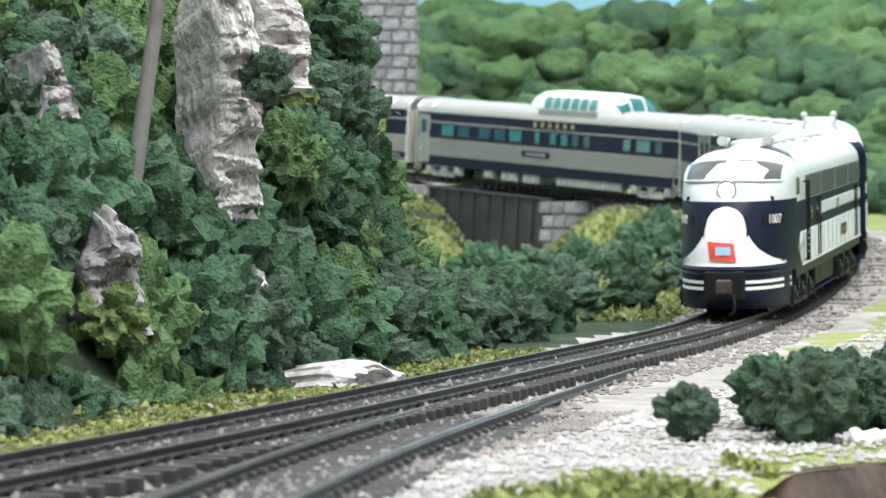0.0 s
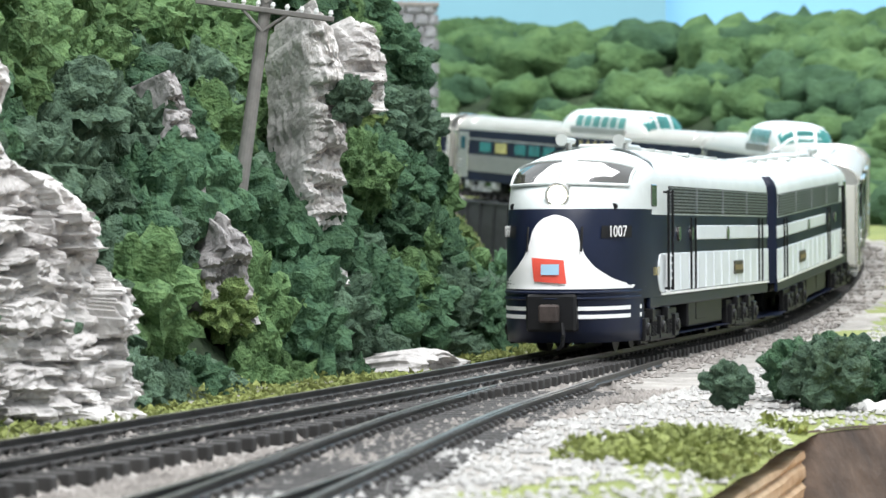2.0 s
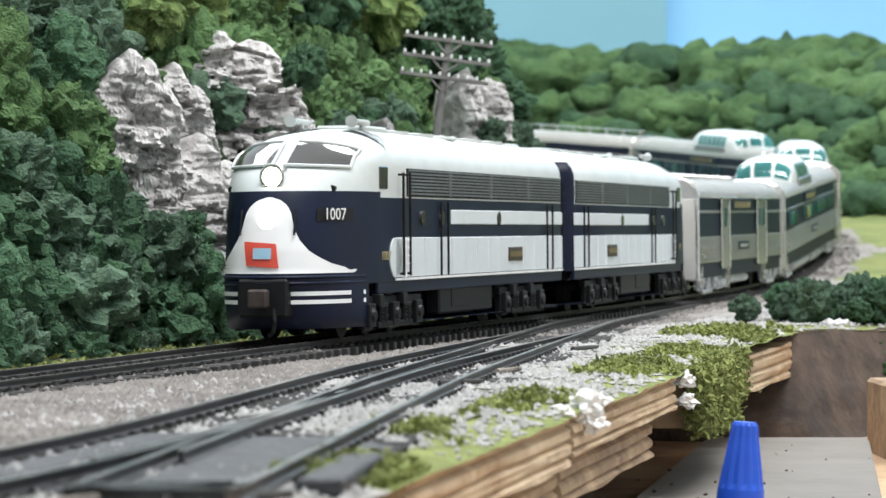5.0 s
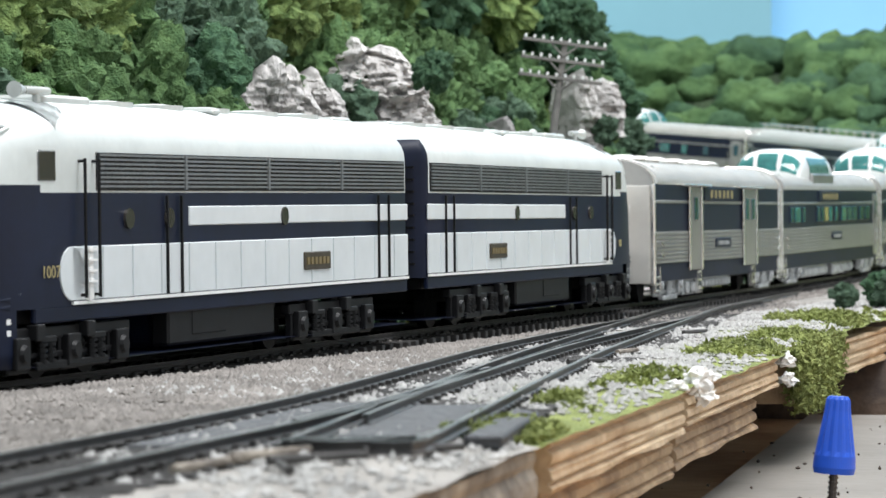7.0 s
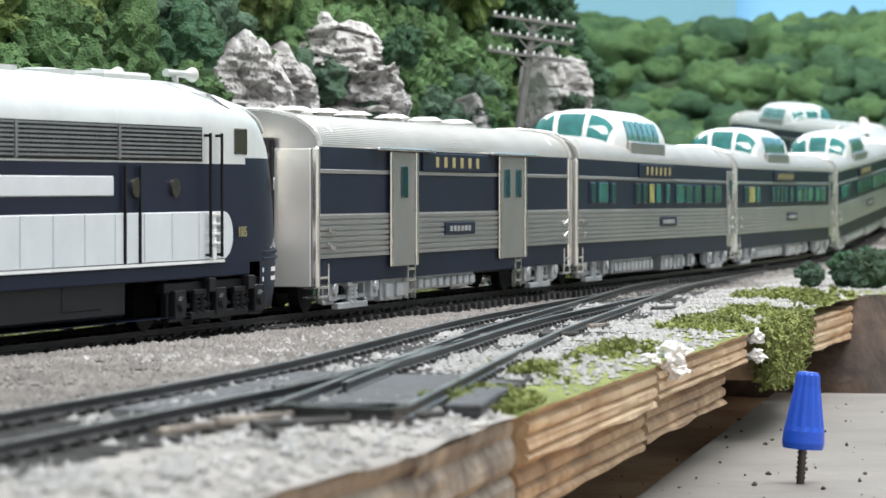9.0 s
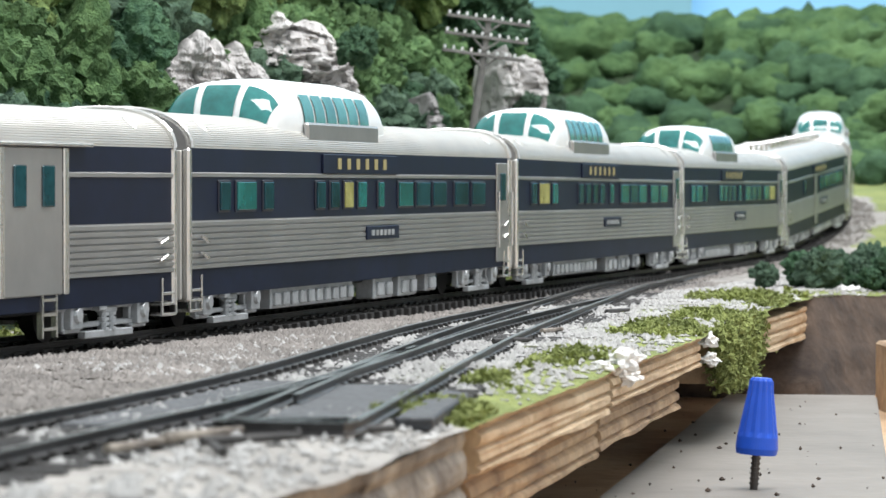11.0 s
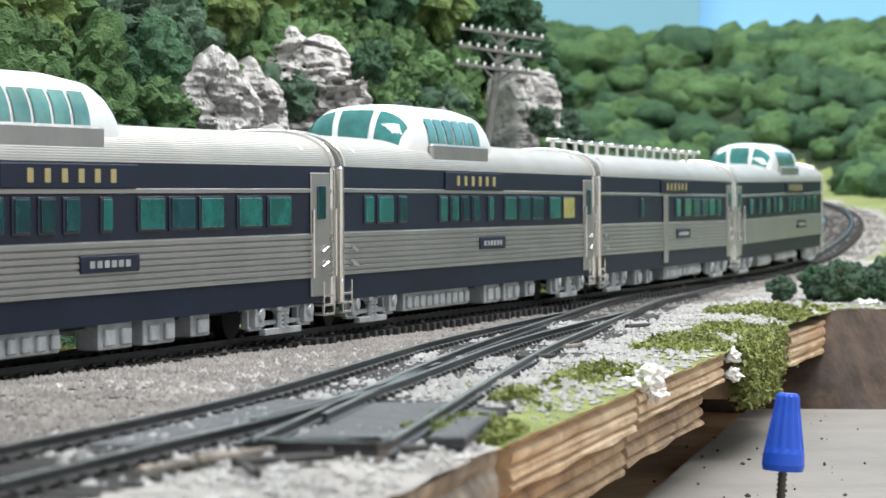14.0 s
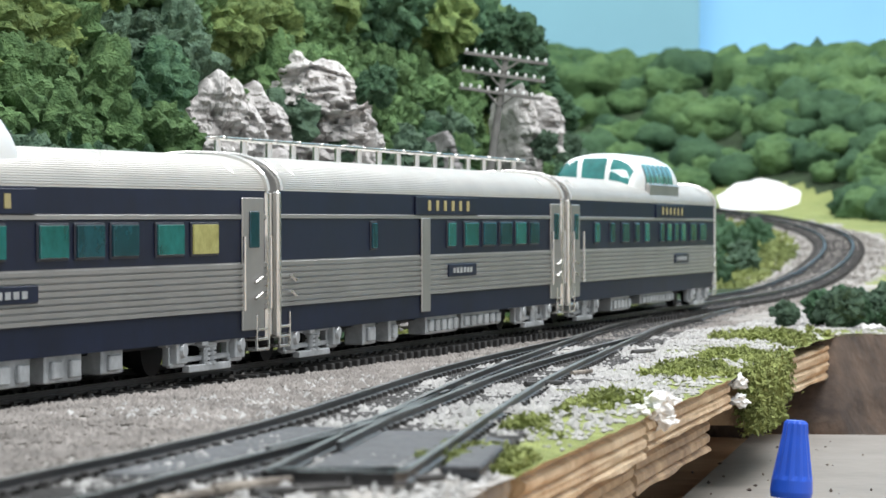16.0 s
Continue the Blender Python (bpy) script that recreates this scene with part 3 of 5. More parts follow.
# blue wire connector on a screw
def wire_connector(x, y, z):
    root = empty("wire_connector", "blue ribbed plastic wire connector on a dark screw", "connector", m=pose(x, y, z, 0, 4, 0))
    n, v, f = 48, [], []
    prof = [(0.0, 0.00395), (0.0012, 0.0042), (0.0035, 0.00405), (0.0045, 0.0039), (0.0125, 0.0026), (0.0146, 0.0024), (0.0152, 0.0019)]
    for k, (h, r) in enumerate(prof):
        for i in range(n):
            a = 2 * math.pi * i / n
            rr = r - (0.00028 if 3 <= k <= 5 else 0) * (0.5 + 0.5 * math.cos(12 * a))
            v.append((rr * math.cos(a), rr * math.sin(a), h))
    for k in range(len(prof) - 1):
        f += [(k * n + i, k * n + (i + 1) % n, (k + 1) * n + (i + 1) % n, (k + 1) * n + i) for i in range(n)]
    f.append(tuple((len(prof) - 1) * n + i for i in range(n)))
    f.append(tuple(reversed(range(n))))
    mesh_ob("cap", v, f, M_NUT, smooth=False, parent=root)
    bm = bmesh.new()
    cyl(bm, (0, 0, -0.0075), (0, 0, 0.001), 0.0008)
    for i in range(6):
        cyl(bm, (0, 0, -0.006 + i * 0.001), (0, 0, -0.0056 + i * 0.001), 0.001)
    part("screw", bm, M_SCREW, root, "dark threaded screw")
    return root


wire_connector(0.0684, 0.60, -0.0230)


# ---- the train ----
WALL = 0.0175


def sheet(name, fn, us, vs, material, parent, label="", thick=0.0):
    """A patch of a surface fn(u, v) as a grid."""
    v = [fn(u, w) for u in us for w in vs]
    k = len(vs)
    f = [(i * k + j, (i + 1) * k + j, (i + 1) * k + j + 1, i * k + j + 1) for i in range(len(us) - 1) for j in range(k - 1)]
    ob = mesh_ob(name, v, f, material, smooth=True, parent=parent)
    return tagged(ob, label)


def side_box(x0, x1, z0, z1, side, y=WALL, t=0.0003):
    return ((x0 + x1) / 2, side * (y + t / 2 - 0.0001), (z0 + z1) / 2, x1 - x0, t + 0.0002, z1 - z0)


def truck_frame(x, axles, material, parent, half_y=0.0158, high=0.0090):
    """A truck: side frames with journal boxes, coil springs, equaliser bars and brake gear over its wheelsets."""
    bl = []
    L = axles[-1] - axles[0]
    n = len(axles)
    for s in (-1, 1):
        bl.append((x, s * half_y, high, L + 0.011, 0.0020, 0.0022))
        bl.append((x, s * (half_y + 0.0003), high - 0.0040, L - 0.004, 0.0013, 0.0011))
        bl.append((x, s * (half_y + 0.0010), high - 0.0060, L * 0.72, 0.0018, 0.0015))
        for a in axles:
            bl.append((x + a, s * (half_y + 0.0009), 0.0056, 0.0054, 0.0026, 0.0058))
            bl.append((x + a, s * (half_y + 0.0005), 0.0024, 0.0072, 0.0012, 0.0009))
            for e in (-1, 1):
                bl.append((x + a + e * 0.0034, s * half_y, 0.0058, 0.0009, 0.0016, 0.0070))
        for a in axles[:-1]:
            m = x + a + L / (2 * (n - 1))
            bl.append((m, s * (half_y + 0.0011), high - 0.0012, 0.0064, 0.0020, 0.0012))
            bl.append((m + 0.0046, s * (half_y + 0.0016), high + 0.0002, 0.0034, 0.0024, 0.0030))
    bl.append((x, 0, 0.008, L, 0.02, 0.003))
    tr = part("truck", boxes(bl, 0.0002), material, parent)
    for a in axles[:-1]:
        m = x + a + L / (2 * (n - 1))
        for s in (-1, 1):
            for q in (-0.0017, 0.0017):
                bm = bmesh.new()
                for i in range(4):
                    z = high - 0.0054 + i * 0.0010
                    cyl(bm, (m + q, s * (half_y + 0.0012), z), (m + q, s * (half_y + 0.0012), z + 0.0006), 0.0012, n=10)
                cyl(bm, (m + q, s * (half_y + 0.0012), high - 0.0056), (m + q, s * (half_y + 0.0012), high - 0.0014), 0.0008, n=8)
                part("coil_spring", bm, material, tr)
    for a in axles:
        for s in (-1, 1):
            part("journal_cap", cyl(bmesh.new(), (x + a, s * (half_y + 0.0020), 0.0056), (x + a, s * (half_y + 0.0029), 0.0056), 0.0019, 0.0014, 12), material, tr)
        bm = bmesh.new()
        for s in (-1, 1):
            cyl(bm, (x + a, s * 0.0072, 0.0056), (x + a, s * 0.0098, 0.0056), 0.0056, n=24)
        cyl(bm, (x + a, -0.0098, 0.0056), (x + a, 0.0098, 0.0056), 0.0012)
        part("wheelset", bm, M_BLACK, tr)
    return tr


# locomotive: body in level slices, rounded at the nose
LH = 0.120
SL_Z = [0.0030, 0.0060, 0.0088, 0.0096, 0.0104, 0.0112, 0.0135, 0.0146, 0.0165, 0.0200, 0.0246, 0.0277, 0.0300, 0.0323, 0.0346, 0.0360, 0.0385,
        0.0405, 0.0423, 0.0442, 0.0461, 0.0480, 0.0496, 0.0509, 0.0518, 0.0523]


def loco_w(z):
    if z < 0.0423:
        return 0.0178
    u = (z - 0.0423) / 0.0103
    return 0.0178 * max(0.02, (1 - u ** 2.3)) ** 0.5


def loco_tip(z):
    return float(np.interp(z, [0.003, 0.0088, 0.0146, 0.017, 0.022, 0.030, 0.035, 0.039, 0.0418, 0.0482, 0.0503, 0.0523],
                           [0.117, 0.120, 0.1205, 0.1195, 0.1190, 0.1170, 0.1150, 0.1125, 0.1085, 0.0975, 0.089, 0.066]))


def nose_x(y, z, grow=0.0):
    w = loco_w(z)
    u = min(0.999, abs(y) / (w + 1e-6))
    x0 = 0.080 - 0.022 * float(smooth(np.float64(z), 0.0440, 0.0515))
    return x0 + (loco_tip(z) - x0) * (1 - u ** 2.6) ** (1 / 2.2) + grow


def locomotive(number_back):
    root = empty("diesel_locomotive", "navy and pale grey streamlined diesel locomotive with white nose bib", "locomotive", "train")
    ang = [math.sin(math.pi / 2 * k / 14) for k in range(-14, 15)]
    v, f, idx = [], [], []
    xs_side = [-LH + 0.005, -0.114, -0.060, 0.0, 0.056, 0.062, 0.068, 0.074]
    rows = []
    for z in SL_Z:
        w = loco_w(z)
        rear = -LH + (0.0035 if z < 0.046 else 0.0035 + (z - 0.046) * 1.0)
        row = [(rear, -w * 0.93, z)] + [(max(x, rear + 0.001), -w, z) for x in xs_side[1:]]
        row += [(nose_x(a * w, z), a * w, z) for a in ang]
        row += [(max(x, rear + 0.001), w, z) for x in reversed(xs_side[1:])] + [(rear, w * 0.93, z)]
        rows.append(row)
    k = len(rows[0])
    for r in rows:
        v += r
    for i in range(len(rows) - 1):
        zc = (SL_Z[i] + SL_Z[i + 1]) / 2
        for j in range(k):
            q = (i * k + j, i * k + (j + 1) % k, (i + 1) * k + (j + 1) % k, (i + 1) * k + j)
            xc = sum(v[a][0] for a in q) / 4
            m = 0
            if zc > 0.0360 and (xc > 0.082 or zc > 0.0423):
                m = 1
            if zc > 0.0346 and xc <= 0.082 and zc < 0.0423:
                m = 1
            if zc < 0.0135 and xc < 0.085:
                m = 2
            if xc < -LH + 0.0058:
                m = 0
            f.append(q)
            idx.append(m)
    f.append(tuple((len(rows) - 1) * k + j for j in range(k)))
    idx.append(1)
    f.append(tuple(reversed(range(k))))
    idx.append(2)
    # the skirt is open over the trucks: drop low side faces
    keep = [n for n, q in enumerate(f) if not (len(q) == 4 and all(v[a][2] < 0.0136 for a in q) and sum(v[a][0] for a in q) / 4 < 0.09)]
    mesh_ob("body", v, [f[n] for n in keep], [M_BLUE, M_GREYROOF, M_DARKBLUE], [idx[n] for n in keep], True, root)
    part("underframe", boxes([(-0.012, 0, 0.0125, 0.20, 0.030, 0.004)], 0.0004), M_BLACK, root)
    for s in (-1, 1):
        part("side_panel", boxes([side_box(-0.115, 0.070, 0.0146, 0.0246, s, 0.0178)], 0.0002), M_WHITE, root, "pale grey lower side panel")
        part("side_skirt", boxes([(-0.0150, s * 0.0172, 0.0122, 0.200, 0.0012, 0.0030)], 0.0003), M_BLUE, root, "navy skirt above the trucks")
        cv = bmesh.new()
        cyl(cv, (0.070, s * 0.0172, 0.0196), (0.070, s * 0.0181, 0.0196), 0.0050, n=24)
        part("panel_end", cv, M_WHITE, root)
        part("panel_line", boxes([side_box(-0.115, 0.070, 0.0138, 0.0144, s, 0.0180)], 0), M_NOSEWHITE, root)
        part("stripe", boxes([side_box(-0.115, 0.016, 0.0280, 0.0319, s, 0.0178)], 0.0002), M_WHITE, root, "pale grey name stripe")
        part("panel_rib", boxes([side_box(x - 0.0003, x + 0.0003, 0.0148, 0.0244, s, 0.0181) for x in np.arange(-0.105, 0.065, 0.0135)], 0), M_WHITE, root)
        gl = [side_box(-0.112, 0.058, z, z + 0.00042, s, 0.0179, 0.0004) for z in np.arange(0.0356, 0.0418, 0.00085)]
        part("grille_back", boxes([side_box(-0.113, 0.059, 0.0350, 0.0422, s, 0.0177)], 0), M_BLACK, root)
        part("grille", boxes(gl, 0), M_GRILLE, root, "grey horizontal side grille")
        for x in (-0.07, -0.026, 0.018):
            part("grille_divider", boxes([side_box(x - 0.0005, x + 0.0005, 0.0352, 0.0421, s, 0.0182)], 0), M_GRILLE, root)
        part("name_plate", boxes([side_box(-0.062, -0.046, 0.0175, 0.0215, s, 0.0182)], 0.0002), mat_plate, root, "dark name plate")
        part("plate_lettering", boxes([side_box(-0.0605 + i * 0.0024, -0.0590 + i * 0.0024, 0.0187, 0.0203, s, 0.0186, 0.0001) for i in range(6)], 0), mat_dim, root)
        for x in (0.045, 0.026, -0.035):
            part("porthole", cyl(bmesh.new(), (x, s * 0.0175, 0.0296), (x, s * 0.0184, 0.0296), 0.0020, n=20), M_GLASS, root)
        part("cab_window", boxes([side_box(0.076, 0.0835, 0.0365, 0.0425, s, 0.0174, 0.0006)], 0.0004), M_GLASS, root)
        for x in (0.0275, 0.0205, -0.094, -0.101):
            part("door_line", boxes([side_box(x - 0.00025, x + 0.00025, 0.0146, 0.0340, s, 0.0183)], 0), M_BLACK, root)
        hb = bmesh.new()
        for x in (0.0665, 0.0605):
            cyl(hb, (x, s * 0.0192, 0.0150), (x, s * 0.0192, 0.0410), 0.00035, n=6)
            for zz in (0.0155, 0.0405):
                cyl(hb, (x, s * 0.0178, zz), (x, s * 0.0192, zz), 0.0003, n=6)
        part("grab_rail", hb, M_BLACK, root)
        part("cab_ladder", boxes([(0.0635, s * 0.0188, 0.018 + i * 0.002, 0.004, 0.001, 0.0004) for i in range(4)] + [(0.0635, s * 0.0185, 0.0195, 0.0016, 0.0008, 0.010)], 0), M_NOSEWHITE, root)
        part("fuel_tank_side", boxes([(-0.004, s * 0.0148, 0.0088, 0.056, 0.004, 0.0095), (0.004, s * 0.0165, 0.0085, 0.018, 0.001, 0.006)], 0.001), M_BLACK, root)
    # nose bib, stripes and windscreen follow the nose
    zs = np.linspace(0.0163, 0.0345, 24)
    bell = lambda z: float(np.interp(z, [0.0163, 0.0171, 0.0188, 0.0216, 0.0245, 0.0275, 0.0305, 0.0325, 0.0338, 0.0345], [0.0175, 0.0163, 0.0132, 0.0098, 0.0076, 0.0064, 0.0057, 0.0046, 0.0029, 0.0006]))
    sheet("nose_bib", lambda z, u: (nose_x(u * bell(z), z, 0.00025), u * bell(z), z), zs, np.linspace(-1, 1, 25), M_NOSEWHITE, root, "white bell shaped nose bib")
    for a, b in ((0.0090, 0.0100), (0.0110, 0.0120)):
        for s in (-1, 1):
            sheet("nose_stripe", lambda z, y: (nose_x(y, z, 0.0003), y, z), [a, b], [s * q for q in np.linspace(0.0052, 0.0172, 9)], M_NOSEWHITE, root)
    for zz in (0.0140, 0.0154):
        sheet("anticlimber", lambda z, y: (nose_x(y, zz, 0.0013 if 0.2 < z < 0.8 else 0.0), y, zz + (z - 0.5) * 0.0009), [0, 0.3, 0.7, 1], np.linspace(-0.0172, 0.0172, 21), M_BLUE, root)
    for s in (-1, 1):
        def pane(u, w, g=0.0011):
            y = s * (0.0016 + 0.0135 * u)
            z = 0.0419 + (0.0060 - 0.0016 * u ** 3) * w + 0.0005 * (1 - u)
            return (nose_x(y, z, g), y, z)
        sheet("windscreen", pane, np.linspace(0, 1, 12), np.linspace(0, 1, 8), M_GLASS, root, "dark curved windscreen")
        rim = [pane(u, 0, 0.0012) for u in np.linspace(0, 1, 8)] + [pane(1, w, 0.0012) for w in np.linspace(0.2, 1, 5)] + \
              [pane(u, 1, 0.0012) for u in np.linspace(1, 0, 8)] + [pane(0, w, 0.0012) for w in np.linspace(1, 0.2, 5)]
        bm = bmesh.new()
        for a, b in zip(rim, rim[1:] + rim[:1]):
            if (Vector(a) - Vector(b)).length > 1e-5:
                cyl(bm, a, b, 0.0004, n=6)
        part("windscreen_frame", bm, M_GREYROOF, root)
        sheet("number_board", lambda u, w: (nose_x(s * (0.0108 + 0.0052 * u), 0.0288 + 0.0030 * w, 0.0004), s * (0.0108 + 0.0052 * u), 0.0288 + 0.0030 * w),
              np.linspace(0, 1, 5), [0, 0.5, 1], M_BLACK, root, "black number board")
        bm = bmesh.new()
        pts = [(nose_x(s * 0.0068, z, 0.0009), s * 0.0068, z) for z in np.linspace(0.0255, 0.0315, 5)]
        for a, b in zip(pts, pts[1:]):
            cyl(bm, a, b, 0.0003, n=6)
        part("nose_grab", bm, M_BLACK, root)
        x, y, z = nose_x(s * 0.0128, 0.0375, 0), s * 0.0128, 0.0366
        part("marker_lamp", cyl(bmesh.new(), (x - 0.001, y, z), (x + 0.0006, y, z), 0.0008), M_BLACK, root)
        text_on(root, "1007", s, number_back)
    hx = nose_x(0, 0.0394) - 0.0004
    part("headlight_ring", cyl(bmesh.new(), (hx - 0.003, 0, 0.0394), (hx + 0.0022, 0, 0.0394), 0.0031, n=28), M_CHROME, root, "chrome headlight ring")
    part("headlight", cyl(bmesh.new(), (hx, 0, 0.0394), (hx + 0.0025, 0, 0.0394), 0.0023, n=24), M_LAMP, root, "glowing round headlight")
    hx = nose_x(0, 0.0292)
    part("nose_lamp", cyl(bmesh.new(), (hx - 0.001, 0, 0.0292), (hx + 0.0008, 0, 0.0292), 0.0024, n=24), M_GLOW, root, "glowing lower nose lamp")
    sheet("flag", lambda u, w: (nose_x(-0.0046 + 0.0082 * u - 0.0008 * w, 0.0182 + 0.0058 * w - 0.0006 * u, 0.0008), -0.0046 + 0.0082 * u - 0.0008 * w, 0.0182 + 0.0058 * w - 0.0006 * u),
          np.linspace(0, 1, 6), np.linspace(0, 1, 4), M_RED, root, "red flag emblem")
    sheet("flag_field", lambda u, w: (nose_x(-0.0028 + 0.0046 * u, 0.0198 + 0.0026 * w, 0.0011), -0.0028 + 0.0046 * u, 0.0198 + 0.0026 * w),
          np.linspace(0, 1, 4), [0, 1], M_PALEBLUE, root, "pale blue emblem field")
    part("coupler_pocket", boxes([(0.1195, 0, 0.0105, 0.0044, 0.0126, 0.0092)], 0.0006), M_BLACK, root)
    part("coupler", boxes([(0.1235, 0, 0.0105, 0.006, 0.0034, 0.0034), (0.1262, 0.0006, 0.0105, 0.0030, 0.0048, 0.0044)], 0.0005), M_SCREWD, root)
    hose = bmesh.new()
    hp = [(0.1215, 0.0028, 0.008), (0.1225, 0.0034, 0.005), (0.1225, 0.0030, 0.0025), (0.122, 0.0018, 0.0016)]
    for a, b in zip(hp, hp[1:]):
        cyl(hose, a, b, 0.0005, n=8)
    part("brake_hose", hose, M_BLACK, root)
    for xx in (0.069, -0.067):
        truck_frame(xx, (-0.021, 0, 0.021), M_BLACK, root)
    part("fuel_tank", boxes([(-0.004, 0, 0.0085, 0.052, 0.026, 0.0105)], 0.0015), M_DARKBLUE, root)
    # roof gear
    for x, y in ((0.072, -0.006), (0.062, 0.007)):
        bm = bmesh.new()
        cyl(bm, (x + 0.009, y, 0.0540), (x + 0.005, y, 0.0540), 0.0016, 0.0006, n=18)
        cyl(bm, (x + 0.005, y, 0.0540), (x - 0.005, y, 0.0540), 0.0008, n=10)
        cyl(bm, (x, y, 0.0513), (x, y, 0.0540), 0.0008, n=8)
        part("horn", bm, M_BRASS, root, "grey air horn")
    for x in (0.02, -0.005, -0.03, -0.058, -0.083):
        bm = bmesh.new()
        cyl(bm, (x, 0, 0.0512), (x, 0, 0.0530), 0.0070, n=28)
        cyl(bm, (x, 0, 0.0529), (x, 0, 0.0534), 0.0060, 0.0030, n=28)
        part("roof_fan", bm, M_BRASS, root, "round grey roof fan")
    for hatch in ((0.048, 0, 0.0524, 0.022, 0.013, 0.0022), (-0.018, 0.0, 0.0520, 0.004, 0.02, 0.0014), (-0.103, 0, 0.0518, 0.012, 0.012, 0.0022)):
        part("roof_hatch", boxes([hatch], 0.0006), M_BRASS, root)
    part("gangway", boxes([(-LH + 0.001, 0, 0.028, 0.004, 0.014, 0.030)], 0.0006), M_BLACK, root)
    ladder = boxes([(-LH + 0.0028, s * 0.0130, 0.017 + i * 0.003, 0.0010, 0.004, 0.0005) for i in range(9) for s in (-1, 1)], 0)
    part("end_ladder", ladder, M_BLACK, root)
    return root


mat_dim = mat("dim_bronze_lettering", (0.22, 0.17, 0.08), 0.5, 0.3)
mat_plate = mat("bronze_plate", (0.07, 0.058, 0.04), 0.5, 0.3, vary=0.3, scale=300)
M_SCREWD = mat("rusty_coupler", (0.06, 0.045, 0.04), 0.6, 0.3, vary=0.4, scale=200)


def text_mesh(body, size):
    cu = bpy.data.curves.new("lettering", "FONT")
    cu.body, cu.size, cu.extrude, cu.align_x, cu.align_y = body, size, 0.00004, "CENTER", "CENTER"
    cu.resolution_u = 3
    tmp = new("lettering", cu)
    bpy.context.view_layer.update()
    me = bpy.data.meshes.new_from_object(tmp.evaluated_get(bpy.context.evaluated_depsgraph_get()))
    bpy.data.objects.remove(tmp)
    return me


def text_on(root, body, s, back):
    """The road number on its board, and in gold on the side behind the nose."""
    me = text_mesh(back, 0.0040)
    me.materials.append(M_NOSEWHITE)
    y, z = s * 0.0134, 0.0303
    x = nose_x(y, z)
    dx = (nose_x(s * 0.0150, z) - nose_x(s * 0.0118, z)) / (s * 0.0032)
    n = Vector((1, -dx, 0)).normalized()
    tx = Vector((0, 0, 1)).cross(n).normalized()
    up = n.cross(tx)
    ob = new("road_number", me)
    ob.parent = root
    ob.matrix_basis = Matrix.Translation(Vector((x, y, z)) + n * 0.0007) @ Matrix((tx, up, n)).transposed().to_4x4()
    me2 = text_mesh(back, 0.0032)
    me2.materials.append(M_GOLD)
    n2 = Vector((0.10, s, 0)).normalized()
    tx = Vector((0, 0, 1)).cross(n2).normalized()
    ob = new("side_number", me2)
    ob.parent = root
    xx = 0.0795
    ob.matrix_basis = Matrix.Translation((xx, s * 0.0184, 0.0200)) @ Matrix((tx, Vector((0, 0, 1)), n2)).transposed().to_4x4()


# passenger cars: a ribbed section drawn along the car
CAR_L = 0.268


def car_section():
    pts = [(WALL, 0.0070, 2), (WALL, 0.0128, 2)]
    z = 0.0128
    n = 8
    for i in range(n):
        h = (0.0234 - 0.0128) / n
        pts += [(WALL + 0.00045, z + h * 0.15, 0), (WALL + 0.00045, z + h * 0.70, 0), (WALL, z + h * 0.85, 0)]
        z += h
    pts += [(WALL, 0.0234, 1), (WALL, 0.0326, 1), (WALL + 0.0003, 0.0328, 0), (WALL + 0.0003, 0.0336, 0), (WALL, 0.0338, 1), (WALL, 0.0388, 1)]
    m = 26
    for i in range(m + 1):
        a = math.pi / 2 * i / m
        for k, gr in ((0, 0.0), (0.45, 0.0), (0.6, 0.00032), (0.85, 0.00032)):
            if i == m and k:
                break
            b = a + k * math.pi / 2 / m
            r = gr if i < m - 5 else 0
            pts.append(((WALL - r) * max(0.0, math.cos(b)) ** 0.8, 0.0390 + (0.0082 - r) * max(0.0, math.sin(b)) ** 0.95, 3))
    return pts


def car_body(root, L):
    sec = car_section()
    full = sec + [(-y, z, m) for y, z, m in reversed(sec[:-1])]
    k = len(full)
    v = [(-L / 2, y, z) for y, z, m in full] + [(L / 2, y, z) for y, z, m in full]
    f, idx = [], []
    for j in range(k - 1):
        f.append((j, k + j, k + j + 1, j + 1))
        m = full[j][2] if j < len(sec) - 1 else full[j + 1][2]
        idx.append(m)
    f.append((k - 1, 2 * k - 1, k, 0))
    idx.append(2)
    f.append(tuple(range(k)))
    f.append(tuple(reversed(range(k, 2 * k))))
    idx += [0, 0]
    return mesh_ob("body", v, f, [M_STEEL, M_BLUE, M_DARKBLUE, M_ROOFSTEEL], idx, parent=root)


